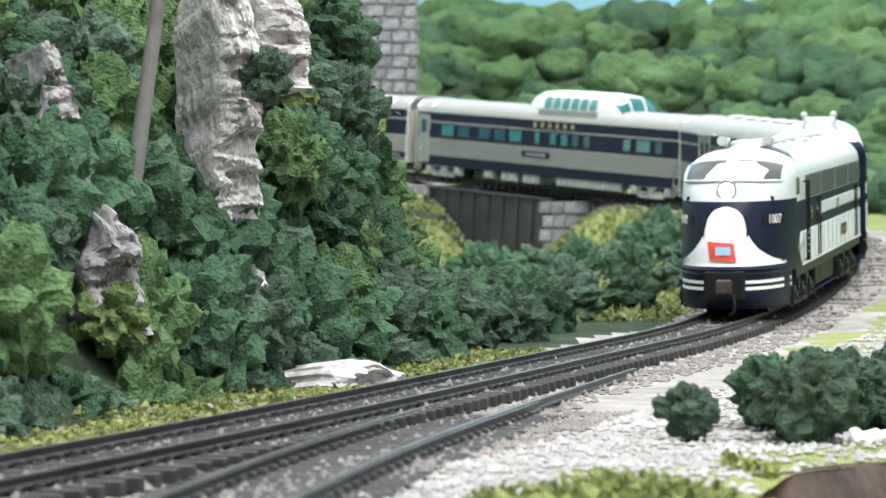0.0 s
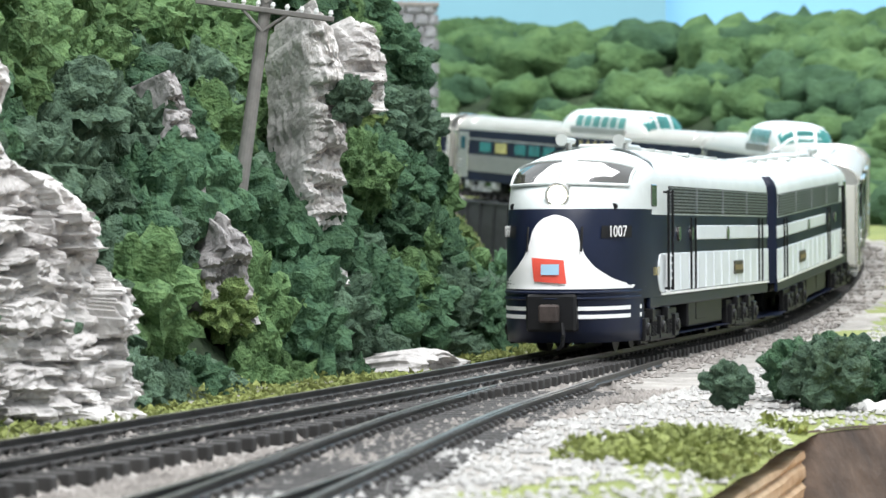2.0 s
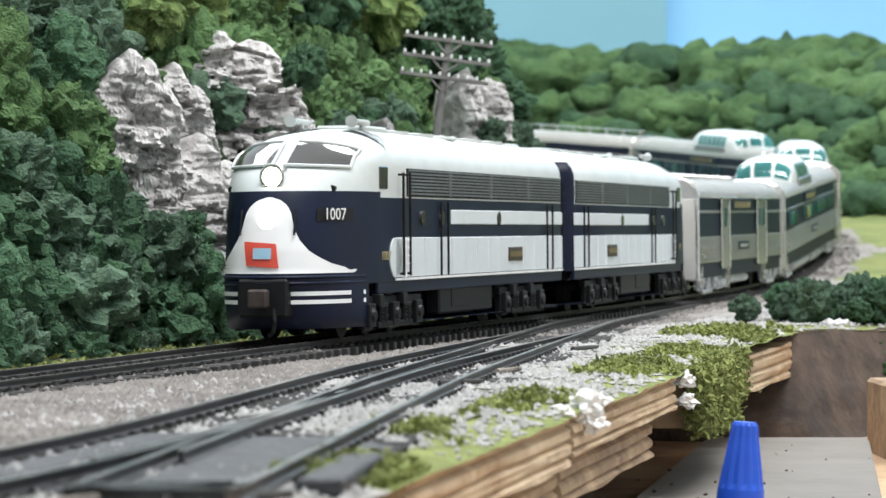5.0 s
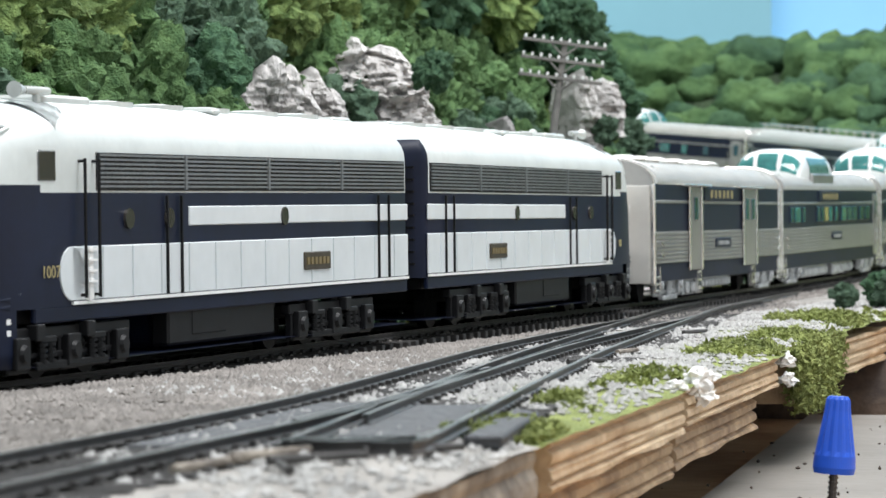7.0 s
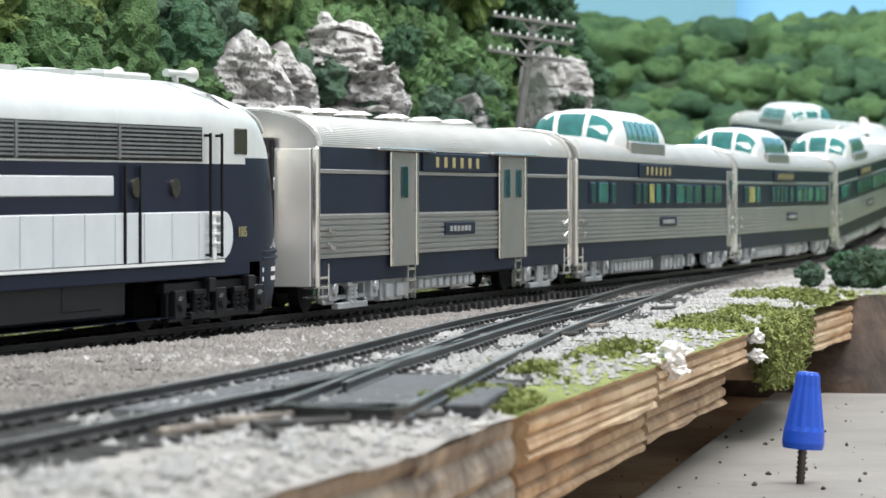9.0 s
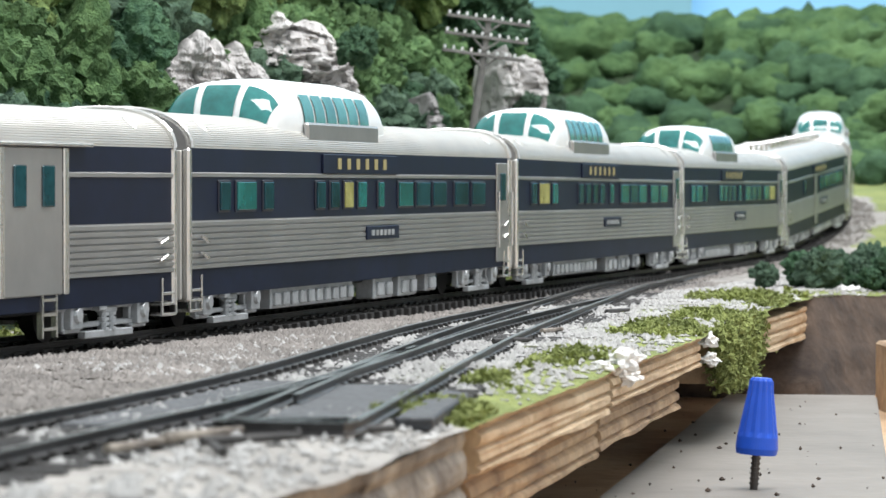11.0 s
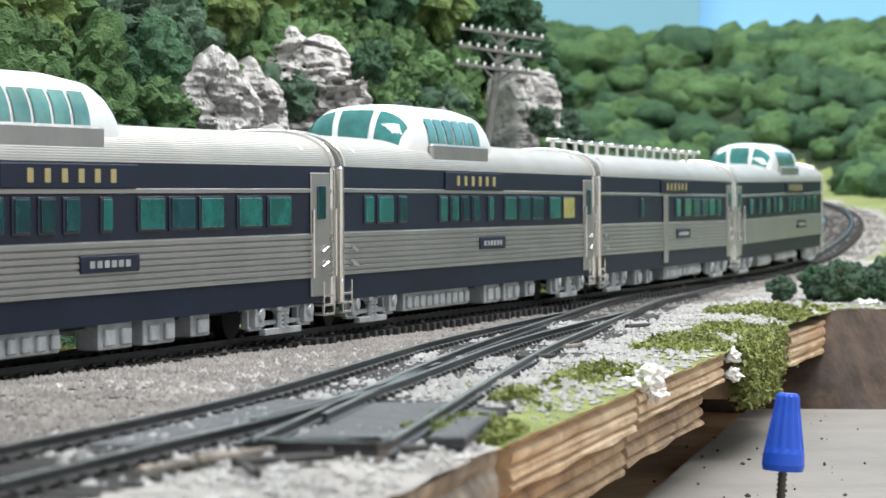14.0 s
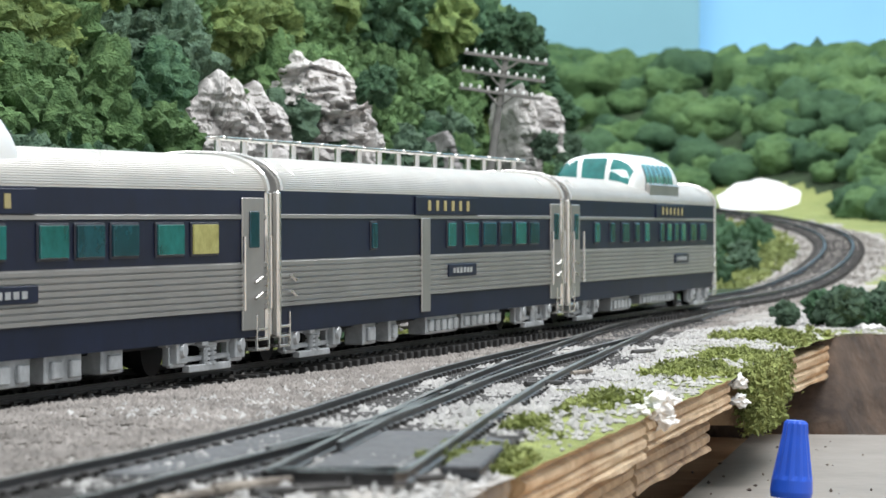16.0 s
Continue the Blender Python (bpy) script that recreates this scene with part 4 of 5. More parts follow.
def car_common(root, L, plate_x, letters_x, vestibule=(1,)):
    car_body(root, L)
    for s in (-1, 1):
        part("name_plate", boxes([side_box(plate_x - 0.014, plate_x + 0.014, 0.0172, 0.0206, s, 0.0180)], 0.0002), M_BLUE, root, "navy name plate")
        part("plate_lettering", boxes([side_box(plate_x - 0.009 + i * 0.0034, plate_x - 0.0068 + i * 0.0034, 0.0182, 0.0196, s, 0.0184, 0.0001) for i in range(6)], 0), M_TRUCK, root)
        part("letter_board", boxes([side_box(letters_x - 0.031, letters_x + 0.031, 0.0338, 0.0386, s, 0.0177)], 0.0002), M_BLUE, root, "navy letter board")
        part("gold_lettering", boxes([side_box(letters_x - 0.020 + i * 0.0075, letters_x - 0.0175 + i * 0.0075, 0.0349, 0.0376, s, 0.0181, 0.0001) for i in range(6)], 0), M_GOLD, root, "row of gold letters")
        for e in (-1, 1):
            xe = e * (L / 2 - 0.004)
            st = [(xe, s * 0.0160, 0.0085 - i * 0.0022, 0.007, 0.004, 0.0006) for i in range(3)] + [(xe - 0.0035, s * 0.0178, 0.0080, 0.0006, 0.0006, 0.0075), (xe + 0.0035, s * 0.0178, 0.0080, 0.0006, 0.0006, 0.0075)]
            part("step", boxes(st, 0.0001), M_CHROME, root)
            part("corner_post", boxes([(e * (L / 2 - 0.0008), s * 0.0171, 0.0225, 0.0022, 0.0018, 0.033)], 0.0005), M_CHROME, root)
            gb = bmesh.new()
            for zz in (0.0165, 0.0200):
                cyl(gb, (e * (L / 2 - 0.006), s * 0.0186, zz), (e * (L / 2 - 0.010), s * 0.0186, zz - 0.0012), 0.0004, n=6)
            part("grab_iron", gb, M_CHROME, root)
            rg = bmesh.new()
            cyl(rg, (e * (L / 2 - 0.016), s * 0.0130, 0.0450), (e * (L / 2 - 0.016), s * 0.0155, 0.0425), 0.0007, n=6)
            part("roof_grab", rg, M_CHROME, root)
    for e in vestibule:
        for s in (-1, 1):
            xv = e * (L / 2 - 0.0095)
            part("vestibule_door", boxes([side_box(xv - 0.0062, xv + 0.0062, 0.0085, 0.0375, s, 0.0177)], 0.0003), M_STEEL, root, "satin steel vestibule door")
            part("door_window", boxes([side_box(xv - 0.0026, xv + 0.0026, 0.0265, 0.0345, s, 0.0181)], 0.0002), M_TEALDARK, root)
            hb = bmesh.new()
            for q in (-0.0075, 0.0075):
                cyl(hb, (xv + q, s * 0.0189, 0.0130), (xv + q, s * 0.0189, 0.0290), 0.0004, n=6)
            part("handrail", hb, M_CHROME, root)
    for e in (-1, 1):
        rim = []
        for a in np.linspace(0, math.pi, 25):
            c, sn = math.cos(a), math.sin(a)
            rim.append((e * (L / 2 - 0.0012), WALL * 1.02 * math.copysign(abs(c) ** 0.8, c), 0.0390 + 0.0084 * abs(sn) ** 0.95))
        bm = bmesh.new()
        for a, b in zip(rim, rim[1:]):
            cyl(bm, a, b, 0.0007, n=6)
        part("roof_rim", bm, M_CHROME, root)
        part("diaphragm", boxes([(e * (L / 2 + 0.0014), 0, 0.0240, 0.0028, 0.015, 0.034), (e * (L / 2 + 0.0030), 0, 0.0235, 0.0012, 0.0125, 0.032)], 0.0005), M_BLACK, root)
        part("end_panel", boxes([(e * (L / 2 + 0.0003), s * 0.0118, 0.0225, 0.0008, 0.0090, 0.032) for s in (-1, 1)], 0.0002), M_ROOFSTEEL, root)
        part("coupler", boxes([(e * (L / 2 + 0.003), 0, 0.0085, 0.006, 0.003, 0.003)], 0.0004), M_BLACK, root)
        truck_frame(e * (L / 2 - 0.030), (-0.0155, 0.0155), M_TRUCK, root, 0.0146, 0.0074)
    part("underframe", boxes([(0, 0, 0.0075, L - 0.02, 0.026, 0.003)], 0.0003), M_BLACK, root)


def underbody(root, items):
    for x, w, h in items:
        bl = []
        for s in (-1, 1):
            bl.append((x, s * 0.0135, 0.0072 - h * 0.55, w, 0.005, h * 1.1))
        n = int(w / 0.006)
        for i in range(n):
            for s in (-1, 1):
                bl.append((x - w / 2 + (i + 0.5) * w / n, s * 0.0163, 0.0070 - h * 0.56, w / n * 0.55, 0.0012, h * 0.7))
        part("equipment_box", boxes(bl, 0.0003), M_TRUCK, root, "silver underfloor equipment box")


def windows(root, spec, mats=(M_TEALDARK, M_TEAL, M_LITPANE), seed=1):
    rng = random.Random(seed)
    for s in (-1, 1):
        for x, w in spec:
            fr = part("window", boxes([side_box(x - w / 2 - 0.0007, x + w / 2 + 0.0007, 0.0250, 0.0322, s, 0.0176)], 0.0002), M_BLACKBLUE, root)
            r = rng.random()
            m = mats[0] if r < 0.5 else (mats[1] if r < 0.93 else mats[2])
            part("pane", boxes([side_box(x - w / 2, x + w / 2, 0.0255, 0.0317, s, 0.0180)], 0.0001), m, fr)


# Near-black rim round each pane; the frame's shade is put into its colour.
M_BLACKBLUE = mat("shaded_window_frame", (0.012, 0.015, 0.028), 0.4)


def dome(root, xc, half=0.045):
    """A glazed viewing dome: rounded shell, ends with three panes, six panes a side."""
    def sh(x, a, g=0.0):
        u = abs(x - xc) / half
        k = max(0.0, 1 - u ** 9) ** 0.5
        y, z = math.cos(a), math.sin(a)
        wy = 0.0150 * (0.86 + 0.14 * k) + g
        return (x, wy * math.copysign(abs(y) ** 0.62, y), 0.0425 + (0.0143 * k + g) * abs(z) ** 0.70)
    us = [xc + half * q for q in (-1, -0.999, -0.996, -0.99, -0.98, -0.965, -0.945, -0.92, -0.88, -0.8, -0.5, 0, 0.5, 0.8, 0.88, 0.92, 0.945, 0.965, 0.98, 0.99, 0.996, 0.999, 1)]
    d = sheet("dome_roof", lambda x, a: sh(x, a), us, np.linspace(0, math.pi, 33), M_DOME, root, "pale rounded viewing dome")
    for s in (0, 1):
        part("dome_skirt", boxes([(xc - 0.002, (1 if not s else -1) * 0.0158, 0.0425, half * 1.26, 0.0016, 0.0072)], 0.0006), M_STEEL, d, "steel dome side skirt")
        for i in range(6):
            x0 = xc - 0.0265 + i * 0.0088
            a0, a1 = (0.10, 0.66) if not s else (math.pi - 0.66, math.pi - 0.10)
            sheet("dome_pane", lambda x, a: sh(x, a, 0.0003), [x0, x0 + 0.0036, x0 + 0.0072], np.linspace(a0, a1, 6), M_PANEL, d, "curved dome side pane")
    for e in (-1, 1):
        for a0, a1 in ((0.507, 1.3215), (1.427, 1.7147), (1.820, 2.634)):
            def en(u, w):
                # sloping end glass between the roofline and the base
                a = a0 + (a1 - a0) * w
                q = (1 - (0.30 + 0.56 * u) ** 2) ** (1 / 9)
                p = sh(xc + e * half * q, a, 0.0)
                return (p[0] + e * 0.0007, p[1], p[2])
            sheet("dome_end_pane", en, np.linspace(0, 1, 6), np.linspace(0, 1, 7), M_TEAL, d, "teal tinted end pane of the dome")
    return d


M_PANEL = mat("pale_green_glass", (0.10, 0.27, 0.25), 0.15, vary=0.3, scale=60, spec=0.5)


def dome_coach(seed):
    root = empty("dome_coach", "stainless steel dome coach with navy window band", "railway coach", "train")
    car_common(root, CAR_L, -0.005, 0.012, (-1,))
    windows(root, [(0.112, 0.006), (0.098, 0.012), (0.083, 0.006), (0.045, 0.006), (0.034, 0.006), (0.023, 0.006), (0.012, 0.006), (-0.004, 0.004),
                   (-0.026, 0.012), (-0.042, 0.012), (-0.058, 0.012), (-0.080, 0.013), (-0.098, 0.013)], seed=seed)
    dome(root, 0.024)
    underbody(root, [(0.045, 0.062, 0.0045), (-0.012, 0.016, 0.0050), (-0.034, 0.016, 0.0050), (-0.056, 0.010, 0.0045)])
    return root


BAG_L = 0.234


def baggage_car():
    root = empty("baggage_car", "stainless steel baggage car with navy bands and steel doors", "railway coach", "train")
    car_common(root, BAG_L, 0.002, 0.004, ())
    for s in (-1, 1):
        for xd, n, hw in ((0.052, 1, 0.0095), (-0.050, 2, 0.0125)):
            dr = part("baggage_door", boxes([side_box(xd - hw, xd + hw, 0.0100, 0.0385, s, 0.0179)], 0.0004), M_STEEL, root, "satin steel baggage door")
            for q in (-hw - 0.001, hw + 0.001):
                part("door_frame", boxes([side_box(xd + q - 0.0011, xd + q + 0.0011, 0.0100, 0.0385, s, 0.0183)], 0.0003), M_CHROME, dr)
            part("door_canopy", boxes([side_box(xd - 0.024, xd + 0.024, 0.0387, 0.0394, s, 0.0178, 0.0016)], 0.0002), M_CHROME, dr)
            for q in ((0,) if n == 1 else (-0.006, 0.006)):
                part("door_window", boxes([side_box(xd + q - 0.0026, xd + q + 0.0026, 0.0270, 0.0350, s, 0.0183)], 0.0004), M_TEALDARK, dr)
            part("door_steps", boxes([(xd + q, s * 0.0175, 0.0060, 0.0006, 0.0012, 0.0085) for q in (-0.010, -0.004)] + [(xd - 0.007, s * 0.0175, 0.0035 + i * 0.0028, 0.006, 0.0012, 0.0006) for i in range(3)], 0), M_CHROME, dr)
    for x in (0.085, 0.062, 0.038, 0.005, -0.025, -0.055):
        bm = bmesh.new()
        cyl(bm, (x, 0, 0.0465), (x, 0, 0.0484), 0.0024, n=16)
        cyl(bm, (x, 0, 0.0482), (x, 0, 0.0492), 0.0052, 0.0030, n=20)
        part("roof_vent", bm, M_ROOFSTEEL, root, "round silver roof vent")
    part("roof_walk", boxes([(-0.03, 0.004, 0.0474, 0.06, 0.0012, 0.0008)], 0), M_ROOFSTEEL, root)
    underbody(root, [(0.055, 0.018, 0.0052), (0.012, 0.060, 0.0035)])
    return root


def dormitory_car():
    root = empty("dormitory_car", "stainless steel dormitory coach with a long roof aerial", "railway coach", "train")
    car_common(root, CAR_L, -0.018, -0.005, (-1,))
    windows(root, [(0.062, 0.004), (-0.008, 0.007), (-0.028, 0.013), (-0.047, 0.013), (-0.065, 0.012), (-0.082, 0.011), (-0.098, 0.010)], seed=9)
    for s in (-1, 1):
        part("crew_door", boxes([side_box(0.013, 0.021, 0.0085, 0.0330, s, 0.0179)], 0.0003), M_STEEL, root, "narrow steel crew door")
    bm = bmesh.new()
    for y in (-0.0015, 0.0015):
        cyl(bm, (0.128, y, 0.0512), (-0.150, y, 0.0512), 0.0004, n=6)
    for i in range(16):
        x = 0.125 - i * 0.0178
        cyl(bm, (x, 0, 0.0468), (x, 0, 0.0516), 0.0009, n=8)
        cyl(bm, (x, -0.0022, 0.0512), (x, 0.0022, 0.0512), 0.0005, n=6)
    part("roof_aerial", bm, M_CHROME, root, "long railed roof aerial on short posts")
    underbody(root, [(0.060, 0.010, 0.005), (0.040, 0.006, 0.005), (-0.005, 0.030, 0.0045), (-0.045, 0.040, 0.0040)])
    return root


def observation_car():
    root = empty("observation_car", "stainless steel dome observation car with rounded tail", "railway coach", "train")
    car_common(root, CAR_L, -0.058, -0.040, (1,))
    windows(root, [(0.092, 0.006), (0.068, 0.006), (0.046, 0.010), (0.026, 0.006), (0.008, 0.006), (-0.020, 0.007), (-0.034, 0.007), (-0.048, 0.007), (-0.062, 0.007), (-0.083, 0.012), (-0.104, 0.013)], seed=12)
    dome(root, -0.030)
    v, f = [], []
    for i in range(9):
        a = math.pi / 2 * i / 8
        sc = math.cos(a)
        for y, z, m in [(WALL, 0.007, 0), (WALL, 0.0234, 0), (WALL, 0.0388, 0), (0.0155, 0.0430, 0), (0.010, 0.0458, 0), (0, 0.0472, 0), (-0.010, 0.0458, 0), (-0.0155, 0.0430, 0), (-WALL, 0.0388, 0), (-WALL, 0.0234, 0), (-WALL, 0.007, 0)]:
            v.append((-CAR_L / 2 - 0.010 * math.sin(a), y * (0.25 + 0.75 * sc), z if z < 0.04 else 0.039 + (z - 0.039) * (0.3 + 0.7 * sc)))
    for i in range(8):
        f += [(i * 11 + j, i * 11 + j + 1, (i + 1) * 11 + j + 1, (i + 1) * 11 + j) for j in range(10)]
    f.append(tuple(8 * 11 + j for j in range(11)))
    mesh_ob("tail", v, f, M_STEEL, smooth=True, parent=root)
    part("tail_lamp", cyl(bmesh.new(), (-CAR_L / 2 - 0.008, 0.011, 0.036), (-CAR_L / 2 - 0.0105, 0.011, 0.036), 0.0012), M_RED, root)
    underbody(root, [(0.045, 0.030, 0.0045), (-0.020, 0.060, 0.0035)])
    return root


lead_loco = locomotive("1007")
rear_loco = locomotive("1005")
bag = baggage_car()
d1 = dome_coach(21)
d2 = dome_coach(33)
d3 = dome_coach(45)
dorm = dormitory_car()
obs = observation_car()

# distances behind the nose of each car's two pivots, and its direction
TRAIN = []
at = 0.0
for ob, length, turn, piv in ((lead_loco, 0.248, 1, 0.068), (rear_loco, 0.248, -1, 0.068), (bag, 0.2412, 1, 0.087), (d1, 0.275, 1, 0.104), (d2, 0.275, 1, 0.104),
                              (d3, 0.275, 1, 0.104), (dorm, 0.275, 1, 0.104), (obs, 0.275, 1, 0.104)):
    TRAIN.append((ob, at + length / 2, piv, turn))
    at += length
SLIP_T = [0, 1.5, 3, 5, 7.4, 9, 9.8, 12.5, 16]
SLIP = [-0.0167, -0.0134, -0.0003, 0.0045, 0.0220, 0.0120, 0.0140, 0.0290, -0.0170]


def nose_at(t):
    """How far along the line the nose stands."""
    ts = np.linspace(t - 0.8, t + 0.8, 17)
    return 1.4759 - 0.1497 * t + float(np.mean(np.interp(ts, SLIP_T, SLIP))) if 0.8 < t < 15.2 else 1.4759 - 0.1497 * t + float(np.interp(t, SLIP_T, SLIP))


def car_pose(s, piv, turn):
    a, b = Vector(line(s - piv)), Vector(line(s + piv))
    c = (a + b) / 2
    d = (a - b).normalized()
    if turn < 0:
        d = -d
    y = Vector((0, 0, 1)).cross(d).normalized()
    z = d.cross(y)
    return Matrix.Translation(c) @ Matrix((d, y, z)).transposed().to_4x4()


# ---- rocks ----
def rock(name, label, at, width, height, deep, turn, seed, material, taper=0.3, lean=0.12, cols=84, rows=100):
    """A layered crag: broken ledges, cracks and jutting blocks, closed at the back."""
    v, f = [], []
    for j in range(rows + 1):
        w = j / rows
        for i in range(cols + 1):
            u = i / cols * 2 - 1
            half = width / 2 * (1 - taper * w ** 1.4) * (1 + 0.22 * noise.noise(Vector((seed, w * 5, u * 0.6))))
            x, z = u * half, w * height * (1 - 0.16 * u * u + 0.16 * noise.noise(Vector((u * 2.5, seed, 7))))
            q = Vector((x * 55 + seed * 3, z * 95, seed))
            cell = noise.cell(Vector((q.x * 1.1 + 0.6 * noise.noise(q * 0.7), q.y * 1.5 + 0.5 * noise.noise(q * 0.9 + Vector((3, 1, 2))), seed)))
            cell2 = noise.cell(Vector((q.x * 2.6 + noise.noise(q), q.y * 4.2 + 0.4 * noise.noise(q * 1.7), seed + 2)))
            cell3 = noise.cell(Vector((q.x * 5.5 + 1.5 * noise.noise(q * 1.3), q.y * 8.0 + 0.8 * noise.noise(q * 2.2), seed + 4)))
            big = noise.fractal(Vector((x * 28 + seed, z * 20, 1.7)), 0.9, 2.0, 3)
            rim = max(0.0, 1 - abs(u) ** 3.5) ** 0.5 * max(0.0, 1 - w ** 7) ** 0.6
            y = -deep * rim * (0.56 + 0.30 * big + 0.26 * cell + 0.20 * cell2 + 0.11 * cell3) + lean * z
            y += 0.0008 * noise.fractal(Vector((x * 420, z * 620, seed)), 0.7, 2.0, 2)
            x += 0.0013 * noise.noise(q * 1.3)
            v.append((x, y, z + 0.0012 * noise.noise(q * 1.8)))
    k = cols + 1
    for j in range(rows):
        for i in range(cols):
            f.append((j * k + i, j * k + i + 1, (j + 1) * k + i + 1, (j + 1) * k + i))
    o = len(v)
    ring = [j * k for j in range(rows + 1)] + [rows * k + i for i in range(1, cols + 1)] + [j * k + cols for j in range(rows - 1, -1, -1)] + list(range(cols - 1, 0, -1))
    for r in ring:
        a = v[r]
        v.append((a[0] * 0.8, a[1] + deep * 1.2 + 0.01, a[2] * 0.95 - 0.002))
    n = len(ring)
    for i in range(n):
        f.append((ring[i], ring[(i + 1) % n], o + (i + 1) % n, o + i))
    f.append(tuple(o + i for i in range(n)))
    ob = mesh_ob(name, v, f, material)
    ob.matrix_world = pose(*at, 0, 0, turn)
    return tagged(ob, label, "rock", "crags of the bluff")


rock("crag", "pale grey layered crag rising above the track", (-0.047, 1.045, 0.030), 0.066, 0.062, 0.022, 22, 3, M_ROCK, 0.28)
rock("crag", "broad pale grey ledge rock at the foot of the bluff", (-0.050, 0.950, -0.006), 0.050, 0.058, 0.018, 35, 8, M_ROCK, 0.22)
rock("crag", "pale grey ledge rock low beside the track", (-0.010, 1.022, -0.006), 0.050, 0.050, 0.016, 50, 10, M_ROCK, 0.35)
rock("crag", "pale grey crag joining the upper ledges", (-0.062, 1.000, 0.030), 0.036, 0.048, 0.016, 25, 17, M_ROCK, 0.3)
rock("crag", "tall narrow pale crag behind the telegraph pole", (0.0345, 1.222, 0.020), 0.0120, 0.070, 0.010, 30, 14, M_ROCK, 0.30, 0.05, 36, 100)
rock("crag", "tan capped crag high among the trees", (0.0425, 1.240, 0.064), 0.013, 0.023, 0.010, 30, 21, M_ROCK, 0.15, 0.1, 40, 56)
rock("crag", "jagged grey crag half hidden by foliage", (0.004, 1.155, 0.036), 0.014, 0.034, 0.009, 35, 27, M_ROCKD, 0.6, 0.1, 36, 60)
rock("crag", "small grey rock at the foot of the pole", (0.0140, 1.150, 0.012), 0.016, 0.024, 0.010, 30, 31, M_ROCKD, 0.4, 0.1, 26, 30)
rock("crag", "pale boulder low beside the track", (0.062, 1.225, -0.006), 0.034, 0.010, 0.010, 55, 36, M_ROCK, 0.3, 0.3, 30, 16)
rock("crag", "small pale stone in the grass", (-0.0765, 0.885, -0.006), 0.011, 0.0085, 0.006, 20, 41, M_PLASTER, 0.4, 0.3, 16, 12)
rock("crag", "white plaster rock among the shrubs of the bank", (0.1505, 1.062, -0.020), 0.018, 0.019, 0.012, 5, 47, M_PLASTER, 0.3, 0.2, 24, 22)
rock("crag", "pale crag at the near end of the bluff", (-0.150, 0.86, 0.030), 0.05, 0.05, 0.015, 25, 52, M_ROCK, 0.3)
rock("crag", "pale upright crag among dark bushes", (-0.064, 0.935, -0.005), 0.034, 0.085, 0.014, 28, 58, M_ROCK, 0.3)


# ---- foliage ----
def bush_mesh(seed, mats, sub=4, tall=1.0, tufts=160):
    """A lump of clump foliage: rounded knobs on knobs with deep gaps, crumbly like ground foam."""
    bm = bmesh.new()
    bmesh.ops.create_icosphere(bm, subdivisions=sub, radius=1)
    o = Vector((seed * 7.3, seed * 3.1, seed * 1.7))
    rng = random.Random(seed)

    def knob(p, f, k):
        return 1 - (noise.voronoi(p * f + o * k)[0][0] / 0.62) ** 2

    def swell(p):
        q = p + 0.10 * noise.noise_vector(p * 2.3 + o)
        return 0.70 + 0.30 * knob(q, 1.55, 1.0) + 0.19 * knob(q, 3.6, 1.3) + 0.075 * knob(q, 8.5, 1.7) + 0.14 * noise.noise(p * 1.1 + o)

    for q in bm.verts:
        p = q.co.copy()
        q.co = p * (max(0.35, swell(p)) + rng.uniform(-0.035, 0.035))
        q.co += Vector((rng.uniform(-1, 1), rng.uniform(-1, 1), rng.uniform(-1, 1))) * 0.014
        q.co.z *= tall
    for _ in range(tufts):
        p = Vector((rng.gauss(0, 1), rng.gauss(0, 1), rng.gauss(0, 1))).normalized()
        c = p * (max(0.35, swell(p)) + rng.uniform(0.0, 0.05))
        c.z *= tall
        t = rng.uniform(0.025, 0.055)
        e1 = Vector((rng.gauss(0, 1), rng.gauss(0, 1), rng.gauss(0, 1))).normalized()
        e2 = e1.cross(p + Vector((rng.uniform(-0.8, 0.8), rng.uniform(-0.8, 0.8), rng.uniform(-0.8, 0.8)))).normalized()
        bm.faces.new([bm.verts.new(c + e1 * t * i + e2 * t * j + p * t * rng.uniform(-0.5, 0.5)) for i, j in ((-1, -0.7), (0.9, -1), (1, 0.8), (-0.8, 1))])
    me = bpy.data.meshes.new("bush")
    bm.to_mesh(me)
    bm.free()
    me.materials.append(mats)
    return me


BUSH = [bush_mesh(k + 1, M_FOL[(0, 1, 2, 3, 0, 1, 0, 3)[k]], 4, (1.0, 1.15, 1.0, 0.9, 1.25, 1.0, 1.1, 0.95)[k]) for k in range(8)]
SMALL = [bush_mesh(k + 20, M_FOL[(0, 3, 1, 2)[k]], 4, 1.0, 120) for k in range(4)]
WORDS = ["dark green", "mid green", "olive green", "blue green", "dark green", "mid green", "dark green", "blue green"]
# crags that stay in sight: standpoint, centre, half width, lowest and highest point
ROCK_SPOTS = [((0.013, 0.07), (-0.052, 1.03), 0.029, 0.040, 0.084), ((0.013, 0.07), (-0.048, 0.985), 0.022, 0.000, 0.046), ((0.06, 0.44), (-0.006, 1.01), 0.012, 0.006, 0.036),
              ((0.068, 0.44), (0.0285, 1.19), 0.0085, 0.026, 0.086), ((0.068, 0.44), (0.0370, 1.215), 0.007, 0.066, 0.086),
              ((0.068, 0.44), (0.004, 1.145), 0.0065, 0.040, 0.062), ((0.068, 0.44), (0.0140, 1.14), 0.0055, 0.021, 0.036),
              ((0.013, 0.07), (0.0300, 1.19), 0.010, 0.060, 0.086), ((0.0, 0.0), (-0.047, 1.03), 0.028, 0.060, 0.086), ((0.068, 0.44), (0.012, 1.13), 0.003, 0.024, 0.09)]


